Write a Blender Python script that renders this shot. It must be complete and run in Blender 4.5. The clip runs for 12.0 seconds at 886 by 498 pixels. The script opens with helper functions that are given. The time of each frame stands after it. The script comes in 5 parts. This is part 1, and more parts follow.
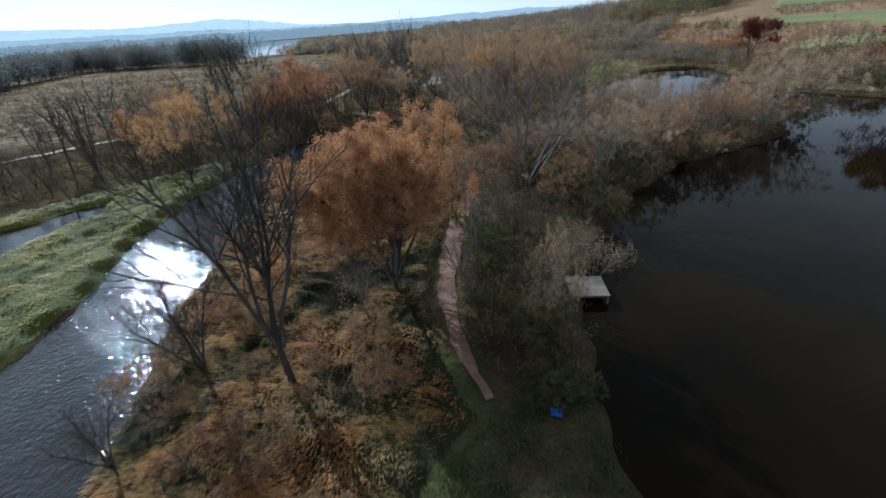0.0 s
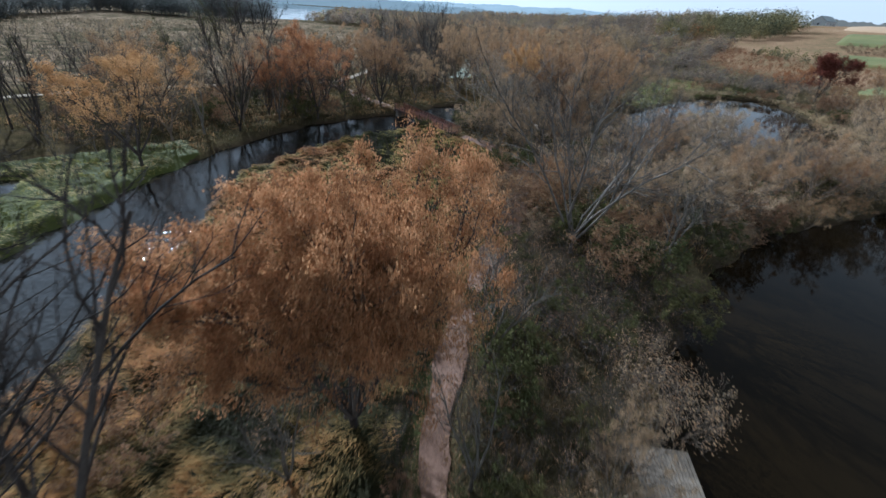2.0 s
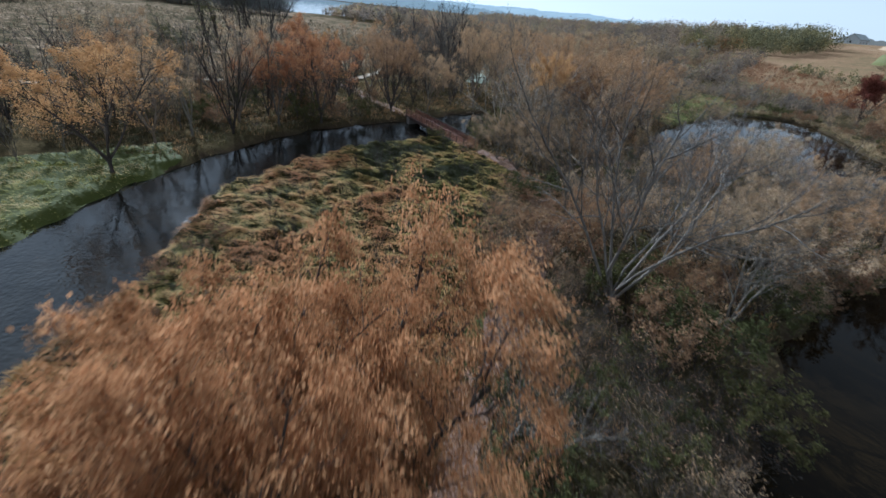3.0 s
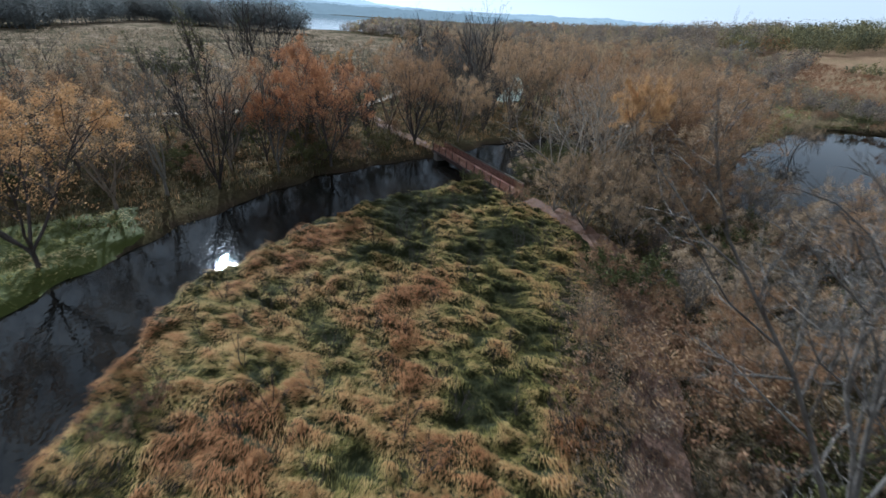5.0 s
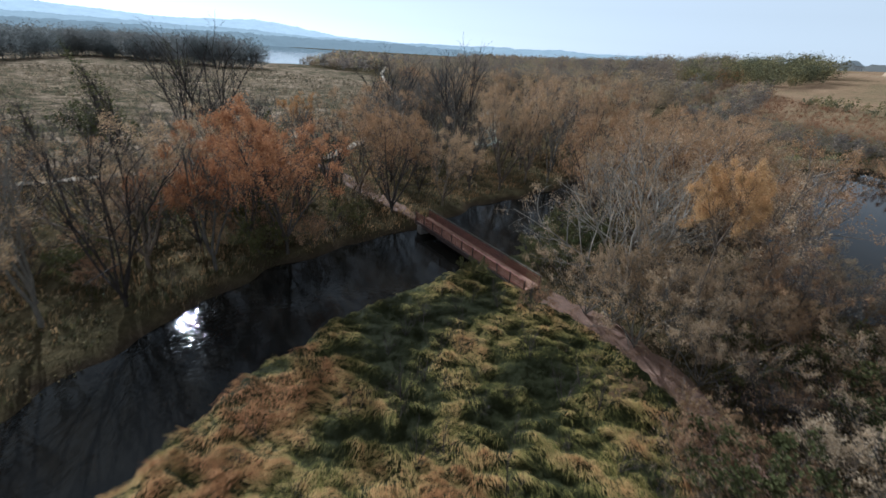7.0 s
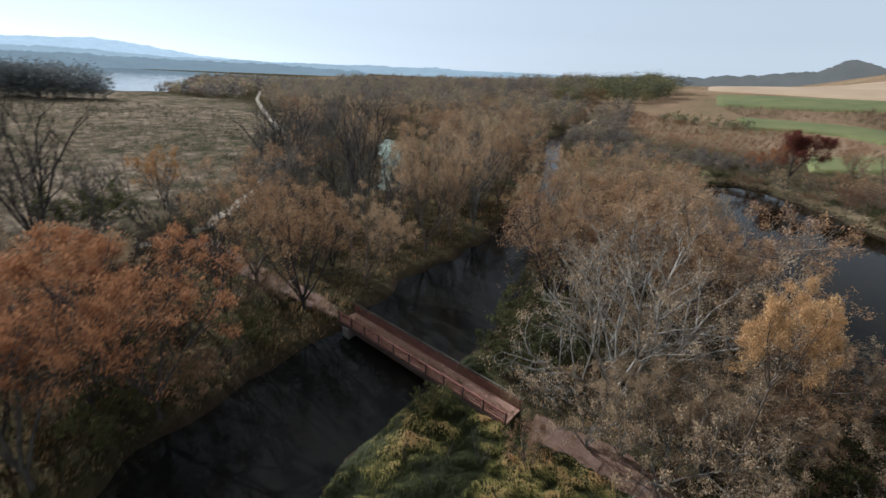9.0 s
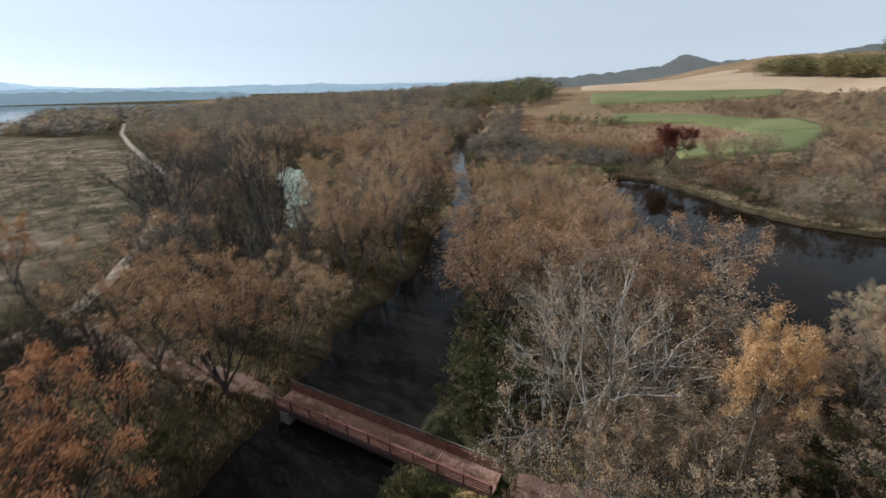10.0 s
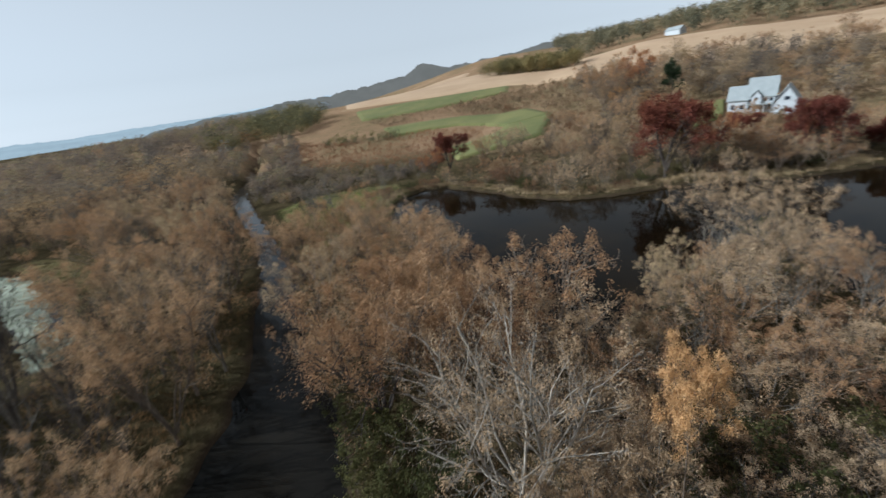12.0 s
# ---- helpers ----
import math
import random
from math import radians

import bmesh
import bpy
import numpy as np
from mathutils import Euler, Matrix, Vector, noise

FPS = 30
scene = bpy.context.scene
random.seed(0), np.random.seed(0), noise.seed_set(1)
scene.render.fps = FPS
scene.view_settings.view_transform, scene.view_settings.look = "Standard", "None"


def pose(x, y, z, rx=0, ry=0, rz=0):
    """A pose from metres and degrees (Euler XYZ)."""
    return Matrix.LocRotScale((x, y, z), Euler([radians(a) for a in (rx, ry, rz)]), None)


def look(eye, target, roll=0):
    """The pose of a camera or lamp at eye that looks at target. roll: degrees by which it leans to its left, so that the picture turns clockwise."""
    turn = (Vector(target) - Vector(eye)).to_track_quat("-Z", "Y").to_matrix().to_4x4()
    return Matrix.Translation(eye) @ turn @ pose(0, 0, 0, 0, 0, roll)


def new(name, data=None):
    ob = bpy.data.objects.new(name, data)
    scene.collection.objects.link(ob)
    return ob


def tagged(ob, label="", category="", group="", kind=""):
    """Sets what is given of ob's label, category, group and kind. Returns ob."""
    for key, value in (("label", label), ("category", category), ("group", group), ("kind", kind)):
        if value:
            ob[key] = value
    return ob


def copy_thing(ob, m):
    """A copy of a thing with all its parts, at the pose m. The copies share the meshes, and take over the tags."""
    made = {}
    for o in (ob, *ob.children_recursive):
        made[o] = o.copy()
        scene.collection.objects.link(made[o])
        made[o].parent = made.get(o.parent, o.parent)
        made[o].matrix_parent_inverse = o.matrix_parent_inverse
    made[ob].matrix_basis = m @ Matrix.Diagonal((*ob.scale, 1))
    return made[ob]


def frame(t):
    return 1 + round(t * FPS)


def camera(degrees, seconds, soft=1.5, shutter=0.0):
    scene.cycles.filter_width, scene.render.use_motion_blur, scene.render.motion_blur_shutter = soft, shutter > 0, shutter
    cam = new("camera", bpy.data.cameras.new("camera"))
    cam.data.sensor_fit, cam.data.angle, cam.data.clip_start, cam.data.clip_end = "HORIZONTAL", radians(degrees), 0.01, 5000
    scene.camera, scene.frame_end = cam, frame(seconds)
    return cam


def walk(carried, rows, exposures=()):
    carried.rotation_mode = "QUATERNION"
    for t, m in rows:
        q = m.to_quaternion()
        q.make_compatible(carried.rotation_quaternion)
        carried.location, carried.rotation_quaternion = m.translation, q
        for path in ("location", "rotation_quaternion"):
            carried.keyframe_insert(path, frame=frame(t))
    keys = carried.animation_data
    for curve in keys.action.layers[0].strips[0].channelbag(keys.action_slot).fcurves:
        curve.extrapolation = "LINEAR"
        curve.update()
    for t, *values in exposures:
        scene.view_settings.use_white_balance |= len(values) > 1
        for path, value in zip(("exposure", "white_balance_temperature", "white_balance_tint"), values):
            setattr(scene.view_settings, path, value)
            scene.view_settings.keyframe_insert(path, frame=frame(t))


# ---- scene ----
cam = camera(92.6, 12.0, soft=1.5, shutter=0.5)
PATH = [
    (0, (2.697, 4.778, 22.765), (2.554, 6.53, 21.812), -4.2),
    (0.5, (2.47, 8.774, 22.532), (2.323, 10.523, 21.573), -3.2),
    (1, (2.153, 12.945, 22.306), (2.008, 14.689, 21.338), -1.1),
    (1.5, (1.798, 17.449, 22.097), (1.648, 19.185, 21.116), 1.4),
    (2, (1.235, 21.878, 22.026), (1.077, 23.605, 21.03), 3.9),
    (2.5, (0.62, 26.34, 21.939), (0.441, 28.063, 20.94), 5.4),
    (3, (-0.224, 30.539, 21.868), (-0.412, 32.261, 20.87), 6.4),
    (3.2, (-0.653, 32.23, 21.856), (-0.843, 33.952, 20.858), 6.6),
    (4.8, (-5.275, 46.197, 21.841), (-5.561, 47.919, 20.865), 4.2),
    (5, (-5.869, 47.757, 21.853), (-6.157, 49.481, 20.881), 3.9),
    (5.5, (-7.404, 51.506, 21.99), (-7.689, 53.243, 21.04), 3.6),
    (6, (-8.802, 55.276, 22.37), (-9.067, 57.03, 21.446), 3.2),
    (6.5, (-10.271, 59.18, 22.885), (-10.488, 60.953, 21.985), 3.4),
    (6.7, (-10.882, 60.755, 23.036), (-11.073, 62.541, 22.156), 3.5),
    (8.3, (-14.88, 72.538, 25.594), (-14.799, 74.366, 24.784), 4.1),
    (8.5, (-15.305, 73.764, 25.87), (-15.164, 75.595, 25.076), 3.7),
    (9, (-16.37, 76.666, 27.093), (-16.056, 78.485, 26.323), 2.9),
    (9.5, (-17.199, 79.397, 28.279), (-16.692, 81.181, 27.532), 1.4),
    (10, (-17.808, 81.973, 29.277), (-17.096, 83.697, 28.555), -0.8),
    (10.5, (-18.18, 84.275, 30.239), (-17.276, 85.915, 29.537), -3.3),
    (11, (-18.021, 86.323, 31.177), (-16.945, 87.857, 30.477), -5.9),
    (11.5, (-17.325, 88.308, 31.987), (-16.07, 89.695, 31.279), -7.7),
    (12, (-16.289, 90.095, 32.588), (-14.867, 91.304, 31.868), -8.7),
]
walk(cam, [(t, look(eye, target, roll)) for t, eye, target, roll in PATH], [(0.0, 0.58, 4800, 4), (2.5, 0.66, 4780, 4), (6.0, 0.62, 4850, 4), (8.5, 0.43, 5100, 6), (12.0, 0.42, 5300, 5)])

# ---- light: low autumn sun ahead and to the left, hazy sky ----
SUN_AZ, SUN_EL = radians(-41.0), radians(31.0)
world = bpy.data.worlds.new("sky")
scene.world = world
world.use_nodes = True
wn = world.node_tree.nodes
sky = wn.new("ShaderNodeTexSky")
sky.sky_type = "NISHITA"
sky.sun_disc = False
sky.sun_elevation, sky.sun_rotation = SUN_EL, SUN_AZ
sky.air_density, sky.dust_density, sky.ozone_density = 1.0, 0.4, 1.3
wn["Background"].inputs["Strength"].default_value = 0.082
pale = wn.new("ShaderNodeHueSaturation")
pale.inputs["Saturation"].default_value = 0.09
world.node_tree.links.new(sky.outputs["Color"], pale.inputs["Color"])
haze = wn.new("ShaderNodeMix")
haze.data_type = "RGBA"
haze.inputs[0].default_value = 0.55
haze.inputs[7].default_value = (6.5, 6.25, 5.75, 1)
world.node_tree.links.new(pale.outputs["Color"], haze.inputs[6])
world.node_tree.links.new(haze.outputs[2], wn["Background"].inputs["Color"])
sun_data = bpy.data.lights.new("sun", "SUN")
sun_data.energy, sun_data.angle, sun_data.color = 5.0, radians(0.6), (1.0, 0.94, 0.86)
sun = new("sun", sun_data)
SUN_DIR = Vector((math.sin(SUN_AZ) * math.cos(SUN_EL), math.cos(SUN_AZ) * math.cos(SUN_EL), math.sin(SUN_EL)))
sun.matrix_world = look(SUN_DIR * 300, (0, 0, 0))


# ---- materials ----
def material(name, roughness=0.8, specular=0.3):
    m = bpy.data.materials.new(name)
    m.use_nodes = True
    b = m.node_tree.nodes["Principled BSDF"]
    b.inputs["Roughness"].default_value = roughness
    b.inputs["Specular IOR Level"].default_value = specular
    return m, m.node_tree.nodes, m.node_tree.links, b


def noise_node(n, l, scale, detail=4.0, vector=None, rough=0.55):
    t = n.new("ShaderNodeTexNoise")
    t.inputs["Scale"].default_value, t.inputs["Detail"].default_value = scale, detail
    t.inputs["Roughness"].default_value = rough
    if vector is not None:
        l.new(vector, t.inputs["Vector"])
    return t.outputs["Fac"]


def ramp(n, l, fac, stops):
    r = n.new("ShaderNodeValToRGB")
    while len(r.color_ramp.elements) < len(stops):
        r.color_ramp.elements.new(0.5)
    for e, (p, c) in zip(r.color_ramp.elements, stops):
        e.position, e.color = p, (*c, 1)
    l.new(fac, r.inputs["Fac"])
    return r.outputs["Color"]


def mix(n, l, fac, a, b, blend="MIX"):
    x = n.new("ShaderNodeMix")
    x.data_type, x.blend_type = "RGBA", blend
    for sock, v in ((x.inputs[0], fac), (x.inputs[6], a), (x.inputs[7], b)):
        if isinstance(v, (int, float)):
            sock.default_value = v
        elif isinstance(v, tuple):
            sock.default_value = (*v, 1)
        else:
            l.new(v, sock)
    return x.outputs[2]


def maths(n, l, op, a, b=0.0):
    x = n.new("ShaderNodeMath")
    x.operation = op
    for sock, v in zip(x.inputs, (a, b)):
        if isinstance(v, (int, float)):
            sock.default_value = v
        else:
            l.new(v, sock)
    return x.outputs[0]


def bump(n, l, b, height, strength=0.4, distance=0.1):
    x = n.new("ShaderNodeBump")
    x.inputs["Strength"].default_value, x.inputs["Distance"].default_value = strength, distance
    l.new(height, x.inputs["Height"])
    l.new(x.outputs["Normal"], b.inputs["Normal"])


def coords(n):
    return n.new("ShaderNodeTexCoord").outputs["Object"]


def leaf_material(name, stops, through_light=0.3, clump_shade=0.6, own=0.45):
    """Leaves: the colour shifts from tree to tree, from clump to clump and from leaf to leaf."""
    m, n, l, b = material(name, 0.8, 0.02)
    isl = n.new("ShaderNodeNewGeometry").outputs["Random Per Island"]
    obj = n.new("ShaderNodeObjectInfo").outputs["Random"]
    co = coords(n)
    f = maths(n, l, "ADD", maths(n, l, "MULTIPLY", isl, 0.55 * (1 - own)), maths(n, l, "MULTIPLY", obj, own))
    f = maths(n, l, "ADD", f, maths(n, l, "MULTIPLY", maths(n, l, "SUBTRACT", noise_node(n, l, 0.45, 2, co), 0.28), 0.9 * (1 - own)))
    c = ramp(n, l, f, stops)
    # dark blotches multiplied in, standing for shade between leaf clumps
    c = mix(n, l, clump_shade, c, ramp(n, l, noise_node(n, l, 1.1, 3, co), [(0.34, (0.3, 0.27, 0.25)), (0.6, (1, 1, 1))]), "MULTIPLY")
    l.new(c, b.inputs["Base Color"])
    tr = n.new("ShaderNodeBsdfTranslucent")
    l.new(c, tr.inputs["Color"])
    ms = n.new("ShaderNodeMixShader")
    ms.inputs[0].default_value = through_light
    l.new(b.outputs[0], ms.inputs[1])
    l.new(tr.outputs[0], ms.inputs[2])
    l.new(ms.outputs[0], n["Material Output"].inputs["Surface"])
    return m


def bark_material(name, dark, light):
    m, n, l, b = material(name, 0.9, 0.15)
    co = coords(n)
    f = noise_node(n, l, 1.3, 6, co)
    f2 = noise_node(n, l, 14, 3, co)
    obj = n.new("ShaderNodeObjectInfo").outputs["Random"]
    c = ramp(n, l, maths(n, l, "ADD", maths(n, l, "MULTIPLY", f, 0.7), maths(n, l, "MULTIPLY", obj, 0.3)), [(0.3, dark), (0.75, light)])
    l.new(mix(n, l, 0.5, c, ramp(n, l, f2, [(0.35, (0.45, 0.45, 0.45)), (0.65, (1, 1, 1))]), "MULTIPLY"), b.inputs["Base Color"])
    bump(n, l, b, f2, 0.5, 0.03)
    return m


def surface_material(name, scale, stops, fine=8.0, fine_dark=(0.5, 0.5, 0.5), roughness=0.9, relief=0.5, depth=0.1, fine_mix=0.7):
    """Earth, gravel, wood and painted surfaces: a coarse and a fine variation."""
    m, n, l, b = material(name, roughness, 0.2)
    co = coords(n)
    c = ramp(n, l, noise_node(n, l, scale, 5, co, 0.65), stops)
    f = noise_node(n, l, fine, 5, co, 0.7)
    l.new(mix(n, l, fine_mix, c, ramp(n, l, f, [(0.3, fine_dark), (0.7, (1, 1, 1))]), "MULTIPLY"), b.inputs["Base Color"])
    bump(n, l, b, f, relief, depth)
    return m


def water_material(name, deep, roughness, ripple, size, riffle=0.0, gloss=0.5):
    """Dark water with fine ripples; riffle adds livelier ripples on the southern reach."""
    m, n, l, b = material(name, roughness, gloss)
    co = coords(n)
    b.inputs["IOR"].default_value = 1.33
    l.new(ramp(n, l, noise_node(n, l, 0.06, 3, co), [(0.35, deep[0]), (0.7, deep[1])]), b.inputs["Base Color"])
    f = maths(n, l, "ADD", noise_node(n, l, size, 1, co), maths(n, l, "MULTIPLY", noise_node(n, l, size * 0.15, 2, co), 2.0))
    x = n.new("ShaderNodeBump")
    x.inputs["Distance"].default_value = 0.14
    x.inputs["Strength"].default_value = ripple
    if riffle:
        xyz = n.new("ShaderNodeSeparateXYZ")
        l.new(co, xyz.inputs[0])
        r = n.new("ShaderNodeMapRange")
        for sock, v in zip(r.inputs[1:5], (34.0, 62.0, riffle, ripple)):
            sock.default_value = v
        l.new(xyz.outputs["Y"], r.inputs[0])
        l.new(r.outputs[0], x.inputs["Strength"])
        # gloss cut towards the north, in place of dark reflections of bank trees
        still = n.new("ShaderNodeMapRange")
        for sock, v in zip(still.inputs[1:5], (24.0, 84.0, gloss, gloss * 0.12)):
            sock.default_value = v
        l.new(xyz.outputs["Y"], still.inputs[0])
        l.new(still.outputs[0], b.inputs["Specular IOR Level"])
    l.new(f, x.inputs["Height"])
    l.new(x.outputs["Normal"], b.inputs["Normal"])
    return m


BARK_DARK = bark_material("dark_bark", (0.035, 0.028, 0.024), (0.11, 0.09, 0.075))
BARK_BROWN = bark_material("brown_bark", (0.1, 0.076, 0.055), (0.28, 0.22, 0.165))
BARK_SILVER = bark_material("silver_bark", (0.16, 0.14, 0.115), (0.43, 0.375, 0.305))
BARK_GREY = bark_material("grey_bark", (0.07, 0.06, 0.05), (0.21, 0.185, 0.15))
BARK_ASH = bark_material("ash_grey_bark", (0.065, 0.058, 0.05), (0.22, 0.19, 0.16))
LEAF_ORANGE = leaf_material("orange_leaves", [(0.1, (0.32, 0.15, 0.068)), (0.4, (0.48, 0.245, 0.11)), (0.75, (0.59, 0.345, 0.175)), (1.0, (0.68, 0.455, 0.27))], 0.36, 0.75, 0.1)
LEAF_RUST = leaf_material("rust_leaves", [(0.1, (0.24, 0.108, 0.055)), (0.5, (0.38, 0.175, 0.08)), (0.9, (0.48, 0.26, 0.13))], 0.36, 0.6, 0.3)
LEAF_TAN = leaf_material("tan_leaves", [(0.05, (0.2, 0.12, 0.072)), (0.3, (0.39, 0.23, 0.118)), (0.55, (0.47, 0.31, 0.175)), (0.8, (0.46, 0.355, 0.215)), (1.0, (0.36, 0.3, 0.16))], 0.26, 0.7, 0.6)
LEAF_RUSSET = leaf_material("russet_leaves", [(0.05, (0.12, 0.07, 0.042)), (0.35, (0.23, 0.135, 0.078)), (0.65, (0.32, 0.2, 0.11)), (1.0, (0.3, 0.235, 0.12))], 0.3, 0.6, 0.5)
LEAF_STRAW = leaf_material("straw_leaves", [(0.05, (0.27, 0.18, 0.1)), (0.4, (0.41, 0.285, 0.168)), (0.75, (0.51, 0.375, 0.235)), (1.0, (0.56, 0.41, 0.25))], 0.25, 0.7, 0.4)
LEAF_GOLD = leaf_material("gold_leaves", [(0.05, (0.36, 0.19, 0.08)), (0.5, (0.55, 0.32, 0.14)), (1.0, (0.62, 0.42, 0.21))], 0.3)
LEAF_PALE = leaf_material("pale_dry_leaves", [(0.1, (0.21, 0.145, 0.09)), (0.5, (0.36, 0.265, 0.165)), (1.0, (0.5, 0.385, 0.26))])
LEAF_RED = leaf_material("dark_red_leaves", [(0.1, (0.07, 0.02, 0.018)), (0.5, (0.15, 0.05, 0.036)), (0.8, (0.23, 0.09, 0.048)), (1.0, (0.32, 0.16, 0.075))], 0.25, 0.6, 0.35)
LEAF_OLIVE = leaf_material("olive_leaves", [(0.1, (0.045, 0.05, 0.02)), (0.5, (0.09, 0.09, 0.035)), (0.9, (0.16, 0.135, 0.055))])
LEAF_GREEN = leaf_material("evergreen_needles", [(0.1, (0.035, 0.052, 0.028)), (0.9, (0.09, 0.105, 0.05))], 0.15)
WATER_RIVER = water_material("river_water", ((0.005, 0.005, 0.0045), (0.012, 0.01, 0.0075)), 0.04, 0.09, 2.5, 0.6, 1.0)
WATER_POND = water_material("pond_water", ((0.0035, 0.0025, 0.0014), (0.009, 0.0056, 0.002)), 0.04, 0.016, 1.0, gloss=0.06)
LITTER = surface_material("leaf_litter_trail", 0.5, [(0.25, (0.09, 0.052, 0.036)), (0.5, (0.175, 0.104, 0.072)), (0.75, (0.29, 0.185, 0.135))], 7.0, (0.4, 0.38, 0.36))
GRAVEL = surface_material("pale_gravel", 0.3, [(0.3, (0.2, 0.15, 0.095)), (0.7, (0.33, 0.255, 0.17))], 9.0, (0.6, 0.6, 0.6))
RUSTY = surface_material("weathered_red_steel", 1.5, [(0.3, (0.17, 0.065, 0.045)), (0.7, (0.3, 0.13, 0.09))], 20.0, (0.55, 0.5, 0.5), 0.7, 0.3, 0.01)
DARK_STEEL = surface_material("dark_steel", 2.0, [(0.3, (0.05, 0.035, 0.03)), (0.7, (0.1, 0.06, 0.05))], 20.0, (0.6, 0.6, 0.6), 0.6, 0.2, 0.01)
PLANK = surface_material("worn_deck_planks", 1.2, [(0.25, (0.28, 0.15, 0.1)), (0.6, (0.42, 0.25, 0.18)), (0.8, (0.5, 0.34, 0.26))], 12.0, (0.5, 0.45, 0.42), 0.85, 0.4, 0.02)
GREY_WOOD = surface_material("grey_weathered_wood", 1.5, [(0.25, (0.1, 0.08, 0.06)), (0.7, (0.21, 0.17, 0.13))], 15.0, (0.5, 0.5, 0.5), 0.85, 0.4, 0.02)
CONCRETE = surface_material("stained_concrete", 0.8, [(0.3, (0.1, 0.085, 0.07)), (0.7, (0.19, 0.165, 0.14))], 9.0, (0.7, 0.7, 0.7))
SIDING = surface_material("white_siding", 0.6, [(0.3, (0.38, 0.4, 0.41)), (0.7, (0.45, 0.47, 0.475))], 4.0, (0.92, 0.92, 0.92), 0.6, 0.1, 0.01)
ROOFING = surface_material("pale_grey_roofing", 0.6, [(0.3, (0.23, 0.25, 0.25)), (0.7, (0.29, 0.31, 0.305))], 5.0, (0.8, 0.8, 0.8), 0.6, 0.2, 0.02)
BLUE = surface_material("blue_plastic", 3.0, [(0.3, (0.02, 0.1, 0.42)), (0.7, (0.04, 0.17, 0.6))], 12.0, (0.7, 0.7, 0.7), 0.45, 0.3, 0.02)
CROP_GREEN = surface_material("young_green_crop", 0.05, [(0.3, (0.09, 0.1, 0.034)), (0.7, (0.155, 0.145, 0.052))], 0.7, (0.75, 0.75, 0.7), 0.9, 0.4, 0.1, 0.5)
STUBBLE = surface_material("tan_corn_stubble", 0.03, [(0.3, (0.31, 0.21, 0.125)), (0.7, (0.41, 0.29, 0.18))], 0.4, (0.78, 0.75, 0.72), 0.9, 0.4, 0.1, 0.5)
ALGAE = surface_material("pale_green_duckweed", 0.5, [(0.3, (0.14, 0.16, 0.09)), (0.7, (0.38, 0.39, 0.32))], 4.0, (0.6, 0.65, 0.6), 0.7, 0.2, 0.02)
_glass, _n, _l, _b = material("window_glass", 0.08, 0.6)
_b.inputs["Base Color"].default_value = (0.03, 0.035, 0.045, 1)
WINDOW = _glass


# ---- plan of the land: water outlines, trails ----
RIVER_LEFT = [(-27.9, -87.2), (-31.7, -17.4), (-33.6, 12.5), (-34.9, 27.3), (-37.4, 39.5), (-40.6, 50.6), (-42, 63.6), (-41.6, 74.5), (-40, 84.6), (-37.6, 92.7), (-34.4, 101.6), (-27.3, 110.5),
              (-21.2, 117.2), (-15.7, 123.6), (-12.2, 129.6), (-3.9, 136.8), (3.1, 143.8), (10.4, 156.1), (22.3, 173.5), (35.5, 199.4), (47.4, 229.6), (64.4, 269.9), (140, 380)]
RIVER_RIGHT = [(-12.8, -86.5), (-16.5, -16.6), (-19.4, 13.2), (-21.8, 25), (-25.3, 34.4), (-26.4, 43.7), (-26.8, 54.3), (-29.8, 62.3), (-31.7, 71.1), (-30, 77.8), (-27.6, 86.1), (-24.1, 93.7),
               (-17.7, 101.5), (-13.1, 106.5), (-6.8, 111.9), (-1.4, 118.8), (2.9, 125), (7.6, 135.7), (16.3, 151.9), (29.3, 174.7), (41.2, 202.2), (52.5, 229), (69.5, 267.9), (146, 376)]
POND = [(13, -85.3), (12, -15.4), (11.4, 9.6), (10.8, 21.5), (11.2, 27.4), (11.4, 32.3), (12.3, 37.1), (14.4, 43), (17.4, 49), (21.2, 55.3), (27.3, 62.7), (35.1, 71.1), (50, 79.1), (62, 86.7), (65.2, 93),
        (58.9, 99.2), (47.6, 101.9), (35.6, 102.6), (27.8, 105.9), (24.5, 112.3), (29.1, 123.2), (38.1, 142.4), (45.8, 153.6), (53.5, 163.8), (63.4, 175.5), (71.9, 183.1), (79.2, 185.6), (88.8, 183.6), (92.7, 177.4), (89.9, 159.6),
        (85.8, 145.9), (85.8, 132.6), (90.6, 122.9), (98.9, 114.5), (107.3, 102.5), (111, 87), (126.1, 68.5), (143.2, 32.5), (153.8, -70.1)]
MARSH_POOL = [(-15.5, 177.6), (-10, 176), (-7.5, 186), (-5.5, 221), (-5.5, 250), (-11, 262), (-15, 240.5), (-13.8, 208.9)]
BANK_POOL = [(-57, 45), (-62, 50), (-64.2, 55.5), (-61.5, 58), (-60, 62.4), (-55.2, 64.6), (-53.6, 60.3), (-55.8, 55.7), (-55.5, 50.7)]
TRAIL = [(3.5, 24.4), (2.9, 25.8), (1.5, 28.9), (0, 36.5), (0.4, 46.2), (2.6, 57.6), (5.4, 70.1), (6.2, 80.2), (5.7, 87.8), (4.1, 92.1), (0.6, 97.5), (-2.8, 100.3), (-4.7, 101.6)]
TRAIL_FAR = [(-19.9, 118.8), (-23.3, 123.1), (-29.2, 128.7), (-35.9, 135.1), (-44.9, 145.8)]
